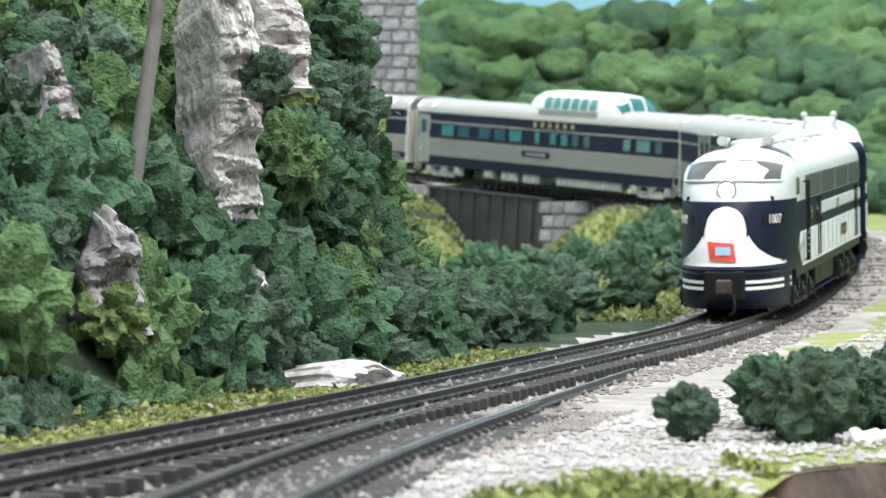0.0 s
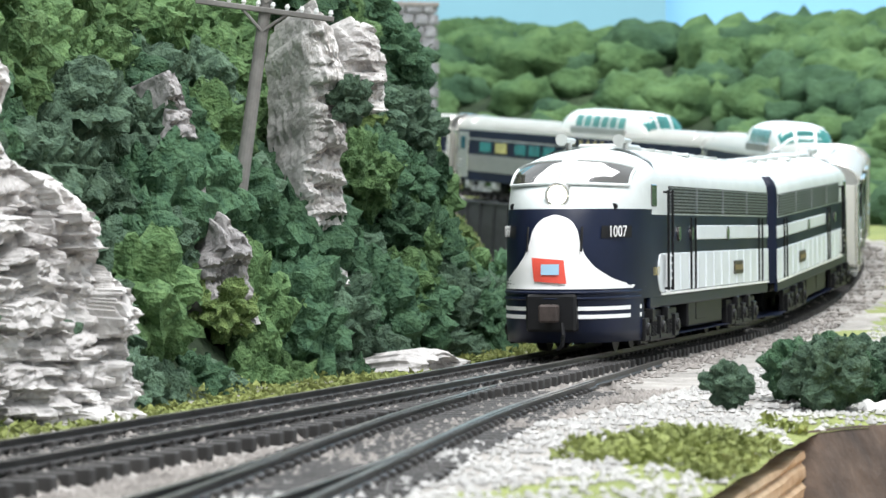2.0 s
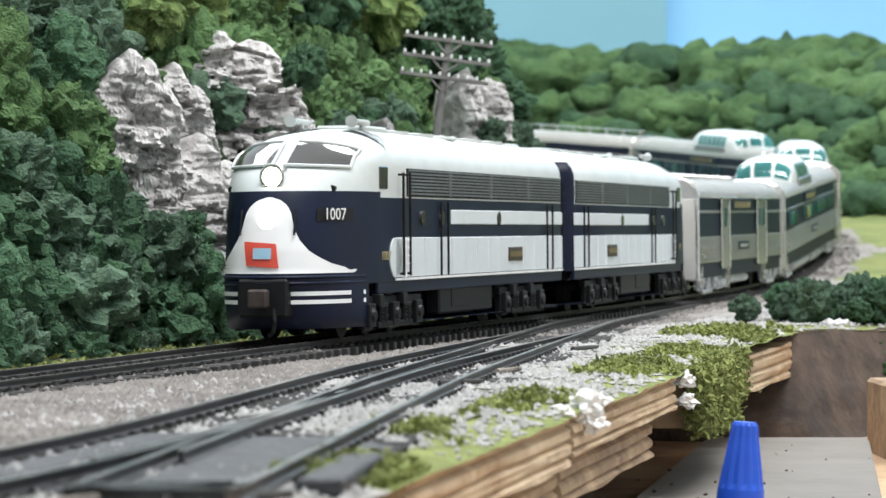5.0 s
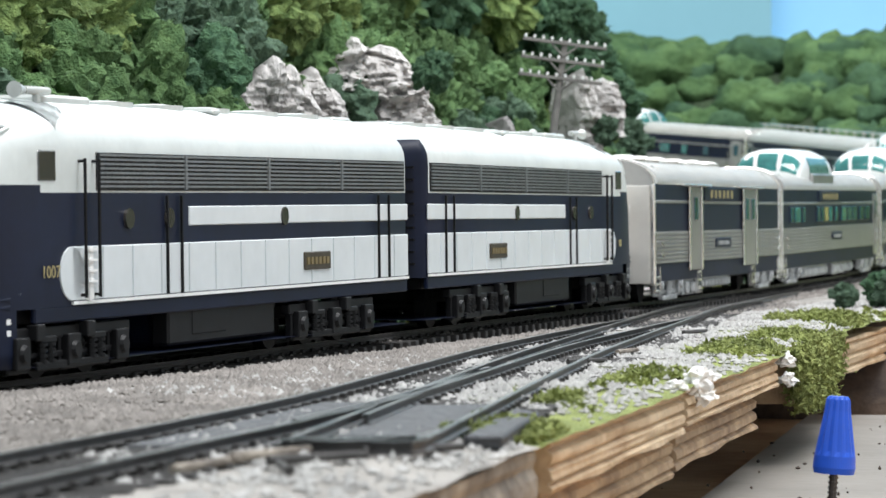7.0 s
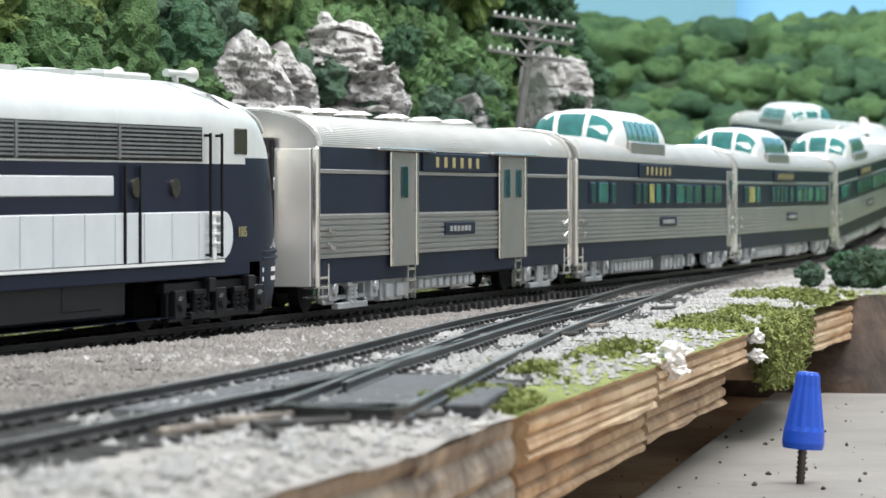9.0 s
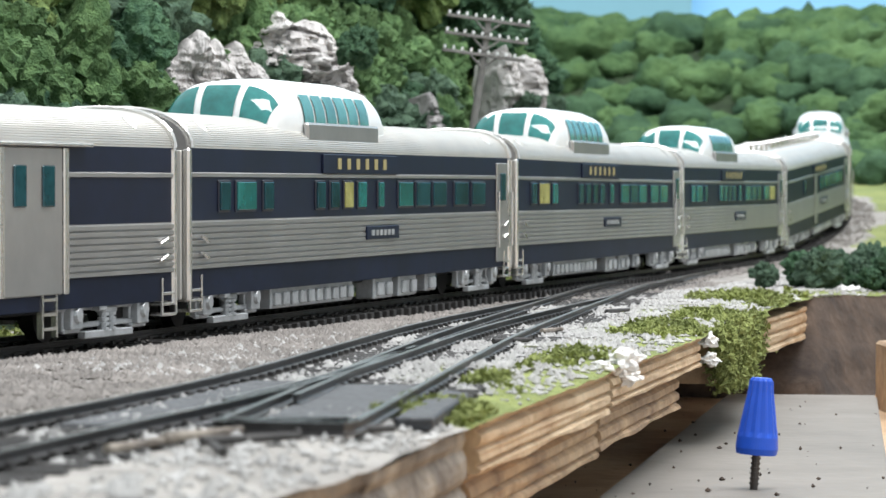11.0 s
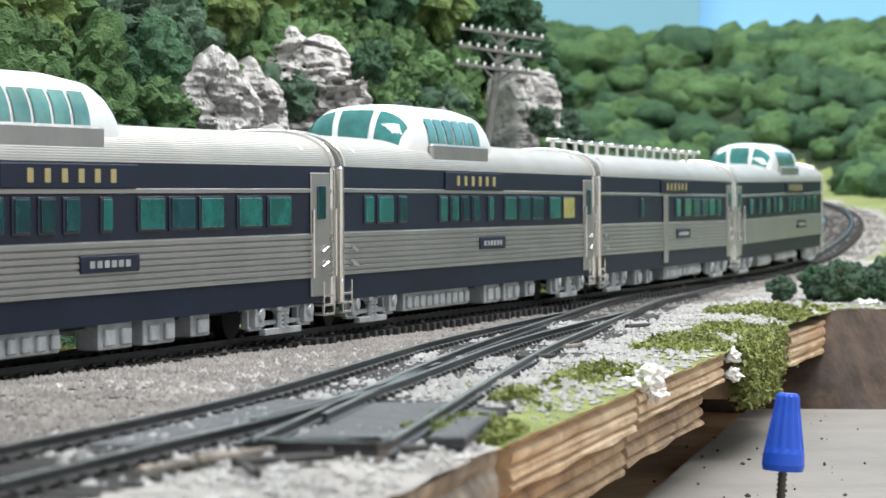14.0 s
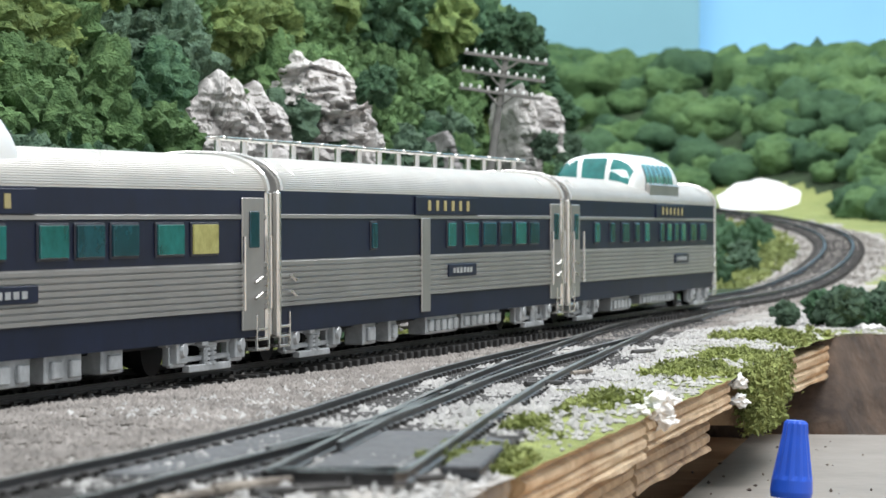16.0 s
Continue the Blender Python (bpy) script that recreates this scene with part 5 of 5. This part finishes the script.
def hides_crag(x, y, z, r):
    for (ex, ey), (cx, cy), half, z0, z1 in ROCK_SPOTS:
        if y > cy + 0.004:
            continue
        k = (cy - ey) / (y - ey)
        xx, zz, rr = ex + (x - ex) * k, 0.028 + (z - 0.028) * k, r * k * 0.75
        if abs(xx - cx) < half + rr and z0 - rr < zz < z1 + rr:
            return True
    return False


def bush(p, r, k, label, group, small=False, name="bush"):
    rng = random.Random(int(p[0] * 9973 + p[1] * 7919 + p[2] * 6101))
    ob = new(name, (SMALL if small else BUSH)[k])
    ob.matrix_world = Matrix.Translation(p) @ Euler((rng.uniform(-0.4, 0.4), rng.uniform(-0.4, 0.4), rng.uniform(0, 6.28))).to_matrix().to_4x4() @ \
        Matrix.Diagonal((r * rng.uniform(0.85, 1.15), r * rng.uniform(0.85, 1.15), r * rng.uniform(0.85, 1.15), 1))
    return tagged(ob, label, name, group)


rng = random.Random(11)
count = 0
for row in range(8):
    v = row / 7
    for col in range(47):
        s = 0.50 + 0.825 * (col + (0.5 if row % 2 else 0) + rng.uniform(-0.25, 0.25)) / 47
        if row in (0, 2) and s < 0.62:
            continue
        r = rng.uniform(0.0105, 0.0145) * (0.72 if row == 0 else 1) * (1.12 if row > 5 else 1)
        left = 0.052 + 0.058 * v ** 1.1 + rng.uniform(-0.003, 0.006)
        p = beside(s, -left)
        z = -0.001 + 0.100 * v + rng.uniform(-0.004, 0.004) + (0.004 if row == 7 else 0)
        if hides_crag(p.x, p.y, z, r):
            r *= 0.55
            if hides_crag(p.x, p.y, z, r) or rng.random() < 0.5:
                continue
        if count >= 300:
            break
        hue = noise.noise(Vector((p.x * 22, z * 30, 3.1)))
        hue += 0.30 * (v - 0.62)
        k = 2 if hue > 0.34 else (rng.choice([1, 5]) if hue > 0.06 else rng.choice([0, 4, 6, 3, 3, 7]))
        bush((p.x, p.y, z), r, k, WORDS[k] + " clump foliage bush on the steep bluff", "bushes of the bluff")
        count += 1
# tall dense growth at the far end of the bluff
for row in range(7):
    for col in range(6):
        s = 1.225 + 0.085 * (col + rng.uniform(0, 0.8)) / 6
        p = beside(s, -(0.056 + 0.024 * row / 6 + rng.uniform(0, 0.014)))
        z = 0.016 + 0.0165 * row + rng.uniform(-0.004, 0.004)
        r = rng.uniform(0.0095, 0.0130)
        if row == 6 and col % 2:
            continue
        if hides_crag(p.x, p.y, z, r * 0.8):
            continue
        k = rng.choice([0, 4, 6, 0, 3, 1, 2 if row < 4 else 0])
        bush((p.x, p.y, z), r, k, WORDS[k] + " dense tree foliage at the end of the bluff", "trees at the bluff end", name="tree")
# trees along the crest
for col in range(34):
    s = 0.60 + 0.78 * (col + rng.uniform(-0.3, 0.3)) / 34
    p = beside(s, -(0.118 + 0.05 * rng.random()))
    r = rng.uniform(0.014, 0.020)
    k = rng.choice([1, 2, 0, 5, 4, 6])
    bush((p.x, p.y, max(ground_z(p.x, p.y), 0.088) + r * 0.8 + 0.006 * rng.random()), r, k, WORDS[k] + " rounded tree top on the crest of the bluff", "trees on the crest", name="tree")

# bushes inside the loop and on the bank by the bridge
rng = random.Random(5)
for s, left, r, k in ((1.30, 0.050, 0.013, 0), (1.36, 0.060, 0.014, 3), (1.36, 0.085, 0.015, 0), (1.42, 0.072, 0.013, 3), (1.46, 0.055, 0.011, 0), (1.52, 0.060, 0.012, 3), (1.56, 0.048, 0.010, 0),
                      (1.60, 0.075, 0.012, 3), (1.44, 0.10, 0.014, 3), (1.70, 0.070, 0.011, 0), (1.76, 0.055, 0.010, 3), (1.74, 0.095, 0.012, 0), (1.84, 0.060, 0.012, 0), (1.40, 0.115, 0.015, 0), (1.66, 0.045, 0.009, 3), (1.48, 0.085, 0.013, 0), (1.50, 0.12, 0.014, 1), (1.58, 0.10, 0.012, 3), (1.64, 0.11, 0.013, 0), (1.40, 0.05, 0.010, 3), (1.54, 0.08, 0.011, 0),
                      (1.92, 0.050, 0.012, 0), (1.98, 0.075, 0.014, 0), (1.90, 0.09, 0.012, 3), (2.06, 0.060, 0.012, 0), (1.82, 0.12, 0.013, 3), (1.72, 0.13, 0.013, 0), (1.46, 0.14, 0.016, 0), (1.56, 0.15, 0.015, 3)):
    p = beside(s, -left)
    z = ground_z(p.x, p.y)
    bush((p.x, p.y, z + r * 0.45), r, k, WORDS[k] + " clump foliage bush inside the loop of track", "bushes inside the loop", name="shrub")
# shrubs on the near right bank
for x, y, r in ((0.1180, 1.050, 0.0054), (0.1345, 1.085, 0.0070), (0.1400, 1.075, 0.0068), (0.1385, 1.060, 0.0072), (0.1370, 1.052, 0.0078), (0.1480, 1.10, 0.0075), (0.1545, 1.095, 0.0070),
                (0.1620, 1.105, 0.0085), (0.1470, 1.085, 0.0060), (0.1660, 1.075, 0.0080), (0.1625, 1.060, 0.0070), (0.1750, 1.09, 0.009), (0.155, 1.055, 0.0045), (0.186, 1.07, 0.010), (0.20, 1.10, 0.012)):
    z = ground_z(x, y)
    k = rng.choice([0, 0, 1])
    bush((x, y, z + r * 0.95), r, k, "dark green rounded shrub on the bank above the pit", "shrubs on the bank", True, "shrub")
for x, y, z, r in ((0.146, 1.040, -0.017, 0.0055), (0.155, 1.036, -0.020, 0.006), (0.165, 1.034, -0.016, 0.0065), (0.142, 1.045, -0.012, 0.005), (0.175, 1.03, -0.02, 0.007), (0.160, 1.045, -0.010, 0.005)):
    bush((x, y, z), r, 2, "green trailing foliage on the face of the bank", "shrubs on the bank", True, "shrub")


# far wooded hill: many lumps in one
def far_wood(name, n, seed, material, r0, r1, lo, hi):
    rs = np.random.RandomState(seed)
    bm = bmesh.new()
    bmesh.ops.create_icosphere(bm, subdivisions=3, radius=1)
    bm.verts.ensure_lookup_table()
    base = np.array([q.co[:] for q in bm.verts])
    tri = np.array([[q.index for q in fc.verts] for fc in bm.faces])
    bm.free()
    shapes = []
    for k in range(10):
        o = Vector((k * 5.1 + seed, k * 2.3, 4.4))
        shapes.append(base * np.array([0.80 + 0.24 * (1 - (noise.voronoi(Vector(b) * 1.7 + o)[0][0] / 0.62) ** 2) + 0.13 * (1 - (noise.voronoi(Vector(b) * 4.2 + o)[0][0] / 0.62) ** 2)
                                       + 0.05 * noise.noise(Vector(b) * 11 + o) for b in base])[:, None])
    V, Fc, m = [], [], 0
    while m < n:
        x, y = rs.uniform(-0.25, 0.62), rs.uniform(1.55, 3.05)
        d, side, zn, zi, sn = (float(q[0]) for q in to_line(np.array([x]), np.array([y])))
        if sn < 1.62 or side < 0 or not lo < d < hi or math.hypot((x - 0.25) / 0.06, (y - 2.36) / 0.10) < 1:
            continue
        r = rs.uniform(r0, r1) * (0.75 + 0.4 * smooth(d, 0.1, 0.4))
        V.append(shapes[rs.randint(10)] * r * np.array([1.15, 1.15, 0.85]) + np.array([x, y, ground_z(x, y) + r * 0.15]))
        Fc.append(tri + m * len(base))
        m += 1
    tagged(mesh_ob(name, np.concatenate(V), np.concatenate(Fc), material, smooth=True), "far hillside woods of dense green clump foliage", "woods", kind="stuff")


far_wood("far_woods", 330, 3, M_FARFOL, 0.016, 0.036, 0.10, 0.55)
far_wood("far_woods", 110, 5, M_FARFOL, 0.012, 0.022, 0.115, 0.18)
far_wood("far_woods", 240, 7, M_FARFOL2, 0.016, 0.034, 0.10, 0.55)


# ---- telegraph pole ----
def telegraph_pole(x, y, z, height, tilt):
    root = empty("telegraph_pole", "leaning grey telegraph pole with three crossarms of insulators", "telegraph pole", m=pose(x, y, z, 0, tilt, 0))
    part("pole", cyl(bmesh.new(), (0, 0, -0.004), (0, 0, height), 0.0019, 0.0013, 14), M_POLE, root)
    for i in range(3):
        h = height - 0.0012 - i * 0.0068
        arm = part("crossarm", boxes([(0, -0.0014, h, 0.0325, 0.0012, 0.0013)], 0.0002), M_POLE, root)
        bm = bmesh.new()
        for s in (-1, 1):
            cyl(bm, (s * 0.0052, -0.0014, h - 0.0004), (0, -0.0012, h - 0.0050), 0.0004, n=6)
        part("brace", bm, M_POLE, arm)
        for k in range(10):
            xx = (-0.0153 + k * 0.0034)
            if abs(xx) < 0.001:
                continue
            bm = bmesh.new()
            cyl(bm, (xx, -0.0014, h + 0.0005), (xx, -0.0014, h + 0.0012), 0.00045, n=8)
            cyl(bm, (xx, -0.0014, h + 0.0012), (xx, -0.0014, h + 0.0021), 0.00065, 0.00035, n=8)
            part("insulator", bm, M_INSUL, arm)
    return root


telegraph_pole(0.0134, 1.176, 0.0215, 0.0785, 8.0)


# ---- bridge under the far line ----
def girder_bridge():
    root = empty("girder_bridge", "dark steel plate girder bridge with ribs under the far line", "bridge")
    for off in (0.020, -0.020):
        a, b = beside(BRIDGE_S - 0.060, -off), beside(BRIDGE_S + 0.060, -off)
        d = b - a
        L = d.length
        m = Matrix.Translation((a + b) / 2 - Vector((0, 0, 0.0235))) @ Matrix.Rotation(math.atan2(d.y, d.x), 4, "Z") @ Matrix.Rotation(-math.asin(d.z / L), 4, "Y")
        g = part("girder", boxes([(0, 0, 0, L, 0.0012, 0.034)], 0.0002), M_GIRDER, root)
        g.matrix_basis = m
        for zz in (0.0172, -0.0172):
            part("flange", boxes([(0, 0, zz, L, 0.005, 0.0016)], 0.0003), M_GIRDER, g)
        for k in range(9):
            xx = -L / 2 + 0.004 + k * (L - 0.008) / 8
            part("rib", boxes([(xx, s * 0.0014, 0, 0.0012, 0.0018, 0.0328) for s in (-1, 1)], 0), M_GIRDER, g)
    return root


girder_bridge()


def masonry(name, label, at, turn, w, d, h, course=0.008, cap=True):
    """A pier of rough stone blocks."""
    root = empty(name, label, "pier", m=pose(*at, 0, 0, turn))
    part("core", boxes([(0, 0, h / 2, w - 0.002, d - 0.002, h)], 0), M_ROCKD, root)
    rs = random.Random(w * 1000)
    z = 0.0
    row = 0
    while z < h - 0.001:
        for face in range(4):
            length = w if face in (0, 2) else d
            x = -length / 2 + (0 if row % 2 else -0.003)
            while x < length / 2 - 0.002:
                l = min(rs.uniform(0.9, 1.7) * course, length / 2 - x)
                bm = boxes([(0, 0, 0, max(0.002, l - 0.0012), 0.003, course - 0.0012)], 0.0007)
                for q in bm.verts:
                    q.co += Vector((0, rs.uniform(-0.0004, 0.0004), 0))
                st = part("stone", bm, M_STONE, root)
                off = (d if face in (0, 2) else w) / 2
                st.matrix_basis = Matrix.Rotation(face * math.pi / 2, 4, "Z") @ Matrix.Translation((x + l / 2, -off, z + course / 2))
                x += l
        z += course
        row += 1
    if cap:
        part("cap", boxes([(0, 0, h + 0.002, w + 0.004, d + 0.004, 0.004)], 0.001), M_BALLAST, root, "pale stone cap")
    return root


masonry("bridge_pier", "rough grey stone pier with a pale cap at the hillside", (0.040, 2.620, 0.085), 20, 0.036, 0.03, 0.115, 0.0085)
p = beside(BRIDGE_S + 0.072, 0)
masonry("bridge_abutment", "rough grey stone abutment below the girders", (p.x, p.y, p.z - 0.062), math.degrees(heading(BRIDGE_S)), 0.03, 0.05, 0.052, 0.008, False)
p = beside(BRIDGE_S - 0.072, 0)
masonry("bridge_abutment", "rough grey stone abutment under the embankment", (p.x, p.y, p.z - 0.062), math.degrees(heading(BRIDGE_S)), 0.03, 0.05, 0.052, 0.008, False)


# ---- moss, plaster, twigs and other small things on the edge ----
def moss(name, n, spot, r, material, label, seed):
    """Tufts of ground foam: crumbly little tetrahedra."""
    rs = np.random.RandomState(seed)
    P = spot(rs, n)
    n = len(P)
    V = P[:, None] + rs.normal(0, 1, (n, 4, 3)) * r * rs.uniform(0.5, 1.3, (n, 1, 1))
    Fc = (np.array([(0, 1, 2), (0, 3, 1), (0, 2, 3), (1, 3, 2)])[None] + 4 * np.arange(n)[:, None, None]).reshape(-1, 3)
    tagged(mesh_ob(name, V.reshape(-1, 3), Fc, material), label, "turf", kind="stuff")


def along_edge(t0, t1, inner, seed, up=0.001):
    """Spots on the layout beside the front edge, between two distances along y."""
    E = np.array(EDGE)

    def f(rs, n):
        y = rs.uniform(t0, t1, n)
        x = np.interp(y, E[:7, 1], E[:7, 0]) - inner * rs.rand(n) ** 1.3
        ok = fbm(x, y, 55, seed) > 0.05
        x, y = x[ok], y[ok]
        return np.stack([x, y, ground_height(x, y) + up * rs.rand(len(x))], 1)
    return f


moss("turf", 9000, along_edge(0.40, 0.585, 0.013, 1, 0.0012), 0.00042, M_GRASS, "green turf tufts along the layout edge", 1)
moss("turf", 8000, along_edge(0.645, 0.86, 0.016, 2, 0.0012), 0.00048, M_GRASS, "green turf tufts above the boards", 2)
moss("turf", 5000, along_edge(0.88, 1.0, 0.030, 3, 0.002), 0.00055, M_GRASS, "green turf between the shrubs", 3)


def hanging(rs, n):
    y = rs.uniform(0.712, 0.825, n)
    x = np.interp(y, [e[1] for e in EDGE[:7]], [e[0] for e in EDGE[:7]])
    w = rs.rand(n)
    return np.stack([x + 0.002 + 0.003 * rs.normal(0, 0.5, n), y, -0.003 - 0.016 * w * (0.6 + 0.4 * np.sin((y - 0.70) * 25)) + 0.001 * rs.normal(0, 1, n)], 1)


moss("moss", 8000, hanging, 0.00055, M_GRASS, "green moss hanging over the layout edge", 4)


def left_verge(rs, n):
    s, o = rs.uniform(0.35, 1.35, n), rs.uniform(0.028, 0.052, n)
    h = np.interp(s, _s, _h)
    x, y = np.interp(s, _s, _x) - o * np.sin(h), np.interp(s, _s, _y) + o * np.cos(h)
    return np.stack([x, y, ground_height(x, y) + 0.0008 * rs.rand(n)], 1)


moss("turf", 11000, left_verge, 0.0006, M_GRASS, "olive turf strip between track and bluff", 6)


def loop_bank(rs, n):
    x, y = rs.uniform(0.0, 0.26, n), rs.uniform(1.45, 2.40, n)
    d, side, _, _, sn = to_line(x, y)
    ok = (sn > 1.5) & (side < 0) & (d > 0.026) & (d < 0.17)
    x, y = x[ok], y[ok]
    return np.stack([x, y, ground_height(x, y) + 0.0012 * rs.rand(len(x))], 1)


moss("turf", 34000, loop_bank, 0.0013, M_FIELD, "yellow green turf on the bank inside the loop", 8)


def plaster_scrap(x, y, z, r, seed, label):
    bm = bmesh.new()
    bmesh.ops.create_icosphere(bm, subdivisions=3, radius=1)
    for q in bm.verts:
        p = q.co.copy()
        q.co = p * (0.7 + 0.7 * noise.noise(p * 1.9 + Vector((seed, 0, 0))) + 0.3 * noise.noise(p * 5 + Vector((0, seed, 0))))
        q.co.x *= r
        q.co.y *= r * 0.7
        q.co.z *= r * 0.75
    ob = part("plaster_scrap", bm, M_PLASTER, None)
    ob.location = (x, y, z)
    tagged(ob, label, "plaster", "plaster scraps")


plaster_scrap(0.0388, 0.556, -0.0022, 0.0036, 3, "torn white plaster scrap on the board edge")
plaster_scrap(0.0408, 0.560, -0.0055, 0.0026, 5, "white plaster drip hanging from the edge")
plaster_scrap(0.0418, 0.566, -0.0022, 0.0024, 8, "small white plaster scrap beside a larger one")
plaster_scrap(0.0350, 0.541, -0.0026, 0.0020, 9, "small white plaster flake on the edge")
plaster_scrap(0.0675, 0.702, -0.0050, 0.0030, 11, "grey white torn plaster at the board end")
plaster_scrap(0.0688, 0.707, -0.0095, 0.0026, 12, "hanging grey plaster shred")
plaster_scrap(0.156, 1.030, -0.020, 0.0030, 14, "white plaster crumb on the bank")
plaster_scrap(0.149, 1.032, -0.022, 0.0024, 15, "white plaster crumb low on the bank")


def twig(pts, r, label, material):
    bm = bmesh.new()
    for a, b in zip(pts, pts[1:]):
        cyl(bm, a, b, r, r * 0.8, 7)
    tagged(part("twig", bm, material, None), label, "twig", "twigs and sticks")


twig([(-0.0560, 0.905, -0.003), (-0.0525, 0.905, 0.0005), (-0.0490, 0.905, 0.0040), (-0.0455, 0.906, 0.0044)], 0.0005, "pale bent twig beside the track", M_PLY)
for k, (x, y, l, a) in enumerate(((-0.022, 0.352, 0.016, 60), (-0.016, 0.345, 0.014, 40), (-0.010, 0.362, 0.012, 75), (-0.028, 0.340, 0.018, 70), (-0.004, 0.366, 0.010, 35), (-0.019, 0.333, 0.012, 100),
                                  (0.030, 0.66, 0.014, 70), (0.052, 0.79, 0.016, 65), (0.020, 0.60, 0.010, 40))):
    c, s = math.cos(math.radians(a)) * l / 2, math.sin(math.radians(a)) * l / 2
    z = ground_z(x, y) + 0.0011
    twig([(x - c, y - s, z), (x + c, y + s, z)], 0.0006, "dark splinter of tie lying in the gravel" if k % 3 else "pale wood splinter lying in the gravel", M_TIE if k % 3 else M_OLDWOOD)


# ---- buildings on top of the bluff ----
def building(x, y, z, w, d, h, material, label, rows, cols):
    root = empty("building", label, "building", m=pose(x, y, z, 0, 0, 12))
    part("wall", boxes([(0, 0, h / 2, w, d, h)], 0.0006), material, root)
    part("roof", boxes([(0, 0, h + 0.001, w + 0.003, d + 0.003, 0.002)], 0.0004), M_GRILLE, root)
    for i in range(cols):
        for j in range(rows):
            xx, zz = -w / 2 + (i + 0.5) * w / cols, (j + 0.5) * h / rows
            wd = part("window", boxes([(xx, -d / 2 - 0.0003, zz, w / cols * 0.5, 0.001, h / rows * 0.55)], 0.0002), M_POLE, root)
            part("pane", boxes([(xx, -d / 2 - 0.0007, zz, w / cols * 0.4, 0.0008, h / rows * 0.45)], 0.0001), M_GLASS, wd)
    return root


M_ORANGE = mat("orange_yellow_paint", (0.75, 0.36, 0.04), 0.5, vary=0.15, scale=60)
M_BEIGE = mat("beige_wall_paint", (0.48, 0.44, 0.33), 0.7, vary=0.15, scale=50)
M_CYAN = mat("blue_steel_paint", (0.10, 0.26, 0.42), 0.5, vary=0.15, scale=60)
building(-0.185, 1.40, 0.108, 0.055, 0.03, 0.045, M_ORANGE, "orange yellow building above the trees", 2, 3)
building(-0.150, 1.40, 0.105, 0.010, 0.010, 0.050, M_CYAN, "narrow blue steel tower above the trees", 3, 1)
building(-0.016, 1.62, 0.147, 0.070, 0.04, 0.040, M_BEIGE, "beige building with windows above the trees", 2, 5)
building(-0.060, 1.60, 0.145, 0.018, 0.04, 0.036, M_CYAN, "blue grey annex above the trees", 2, 1)

# bare plaster patch on the far hill
v = []
for i in range(15):
    for j in range(6):
        u, w = i / 14 * 2 - 1, j / 5
        edge = 1 - 0.5 * u * u
        v.append((0.250 + 0.036 * u, 2.345 + 0.05 * w + 0.008 * u, 0.050 + 0.027 * w * edge + 0.002 * noise.noise(Vector((i * 0.5, j * 0.8, 1)))))
f = [(i * 6 + j, (i + 1) * 6 + j, (i + 1) * 6 + j + 1, i * 6 + j + 1) for i in range(14) for j in range(5)]
tagged(mesh_ob("plaster_patch", v, f, M_PLASTER, smooth=True), "bare white plaster patch on the far hillside", "plaster patch")
# low growth filling the foot of the bluff
for x, y, z, r, k in ((-0.070, 0.895, 0.006, 0.012, 0), (-0.062, 0.905, 0.001, 0.010, 4), (-0.078, 0.905, 0.022, 0.013, 6), (-0.082, 0.915, 0.040, 0.013, 0), (-0.073, 0.905, 0.032, 0.011, 3),
                      (-0.054, 0.915, -0.001, 0.008, 0), (-0.046, 0.928, -0.002, 0.007, 6), (-0.086, 0.92, 0.056, 0.013, 1), (-0.036, 0.945, -0.002, 0.007, 0), (-0.026, 0.965, -0.002, 0.007, 3), (-0.055, 0.885, 0.004, 0.012, 0), (-0.049, 0.900, 0.012, 0.010, 4),
                      (-0.058, 0.890, 0.022, 0.012, 3), (-0.044, 0.905, 0.000, 0.009, 0), (-0.066, 0.880, 0.010, 0.012, 6), (-0.060, 0.875, -0.001, 0.009, 0), (-0.036, 0.925, -0.001, 0.008, 0), (-0.052, 0.910, 0.026, 0.008, 0)):
    bush((x, y, z), r, k, WORDS[k] + " low growth at the foot of the bluff", "growth at the foot of the bluff", name="shrub")
for x, y, z, r, k in ((0.050, 1.39, 0.080, 0.012, 0), (0.049, 1.39, 0.066, 0.013, 4), (0.053, 1.39, 0.054, 0.013, 2), (0.058, 1.39, 0.042, 0.013, 1), (0.062, 1.39, 0.030, 0.012, 2), (0.067, 1.39, 0.020, 0.011, 1),
                      (0.054, 1.385, 0.026, 0.012, 0), (0.046, 1.385, 0.044, 0.013, 6), (0.072, 1.395, 0.010, 0.010, 3), (0.044, 1.39, 0.092, 0.011, 6), (0.060, 1.38, 0.012, 0.011, 0)):
    bush((x, y, z), r, k, WORDS[k] + " dense growth on the end slope of the bluff", "growth at the bluff end", name="shrub")
for x, y, z, r, k in ((0.0405, 1.222, 0.066, 0.0065, 3), (-0.072, 0.985, 0.072, 0.010, 1), (-0.022, 1.005, 0.079, 0.007, 0)):
    bush((x, y, z), r, k, WORDS[k] + " bush growing over a pale ledge", "bushes over the crags")
rng = random.Random(77)
for i in range(13):
    p = beside(1.00 + 0.025 * i, -(0.100 + 0.03 * rng.random()))
    r = rng.uniform(0.014, 0.019)
    k = rng.choice([0, 1, 4, 5, 6, 2])
    bush((p.x, p.y, 0.114 + 0.008 * rng.random()), r, k, WORDS[k] + " rounded tree top high on the bluff", "trees on the crest", name="tree")


def motions():
    times = [i * 0.25 for i in range(65)]
    for ob, back, piv, turn in TRAIN:
        walk(ob, [(t, car_pose(nose_at(t) + back, piv, turn)) for t in times])


motions()
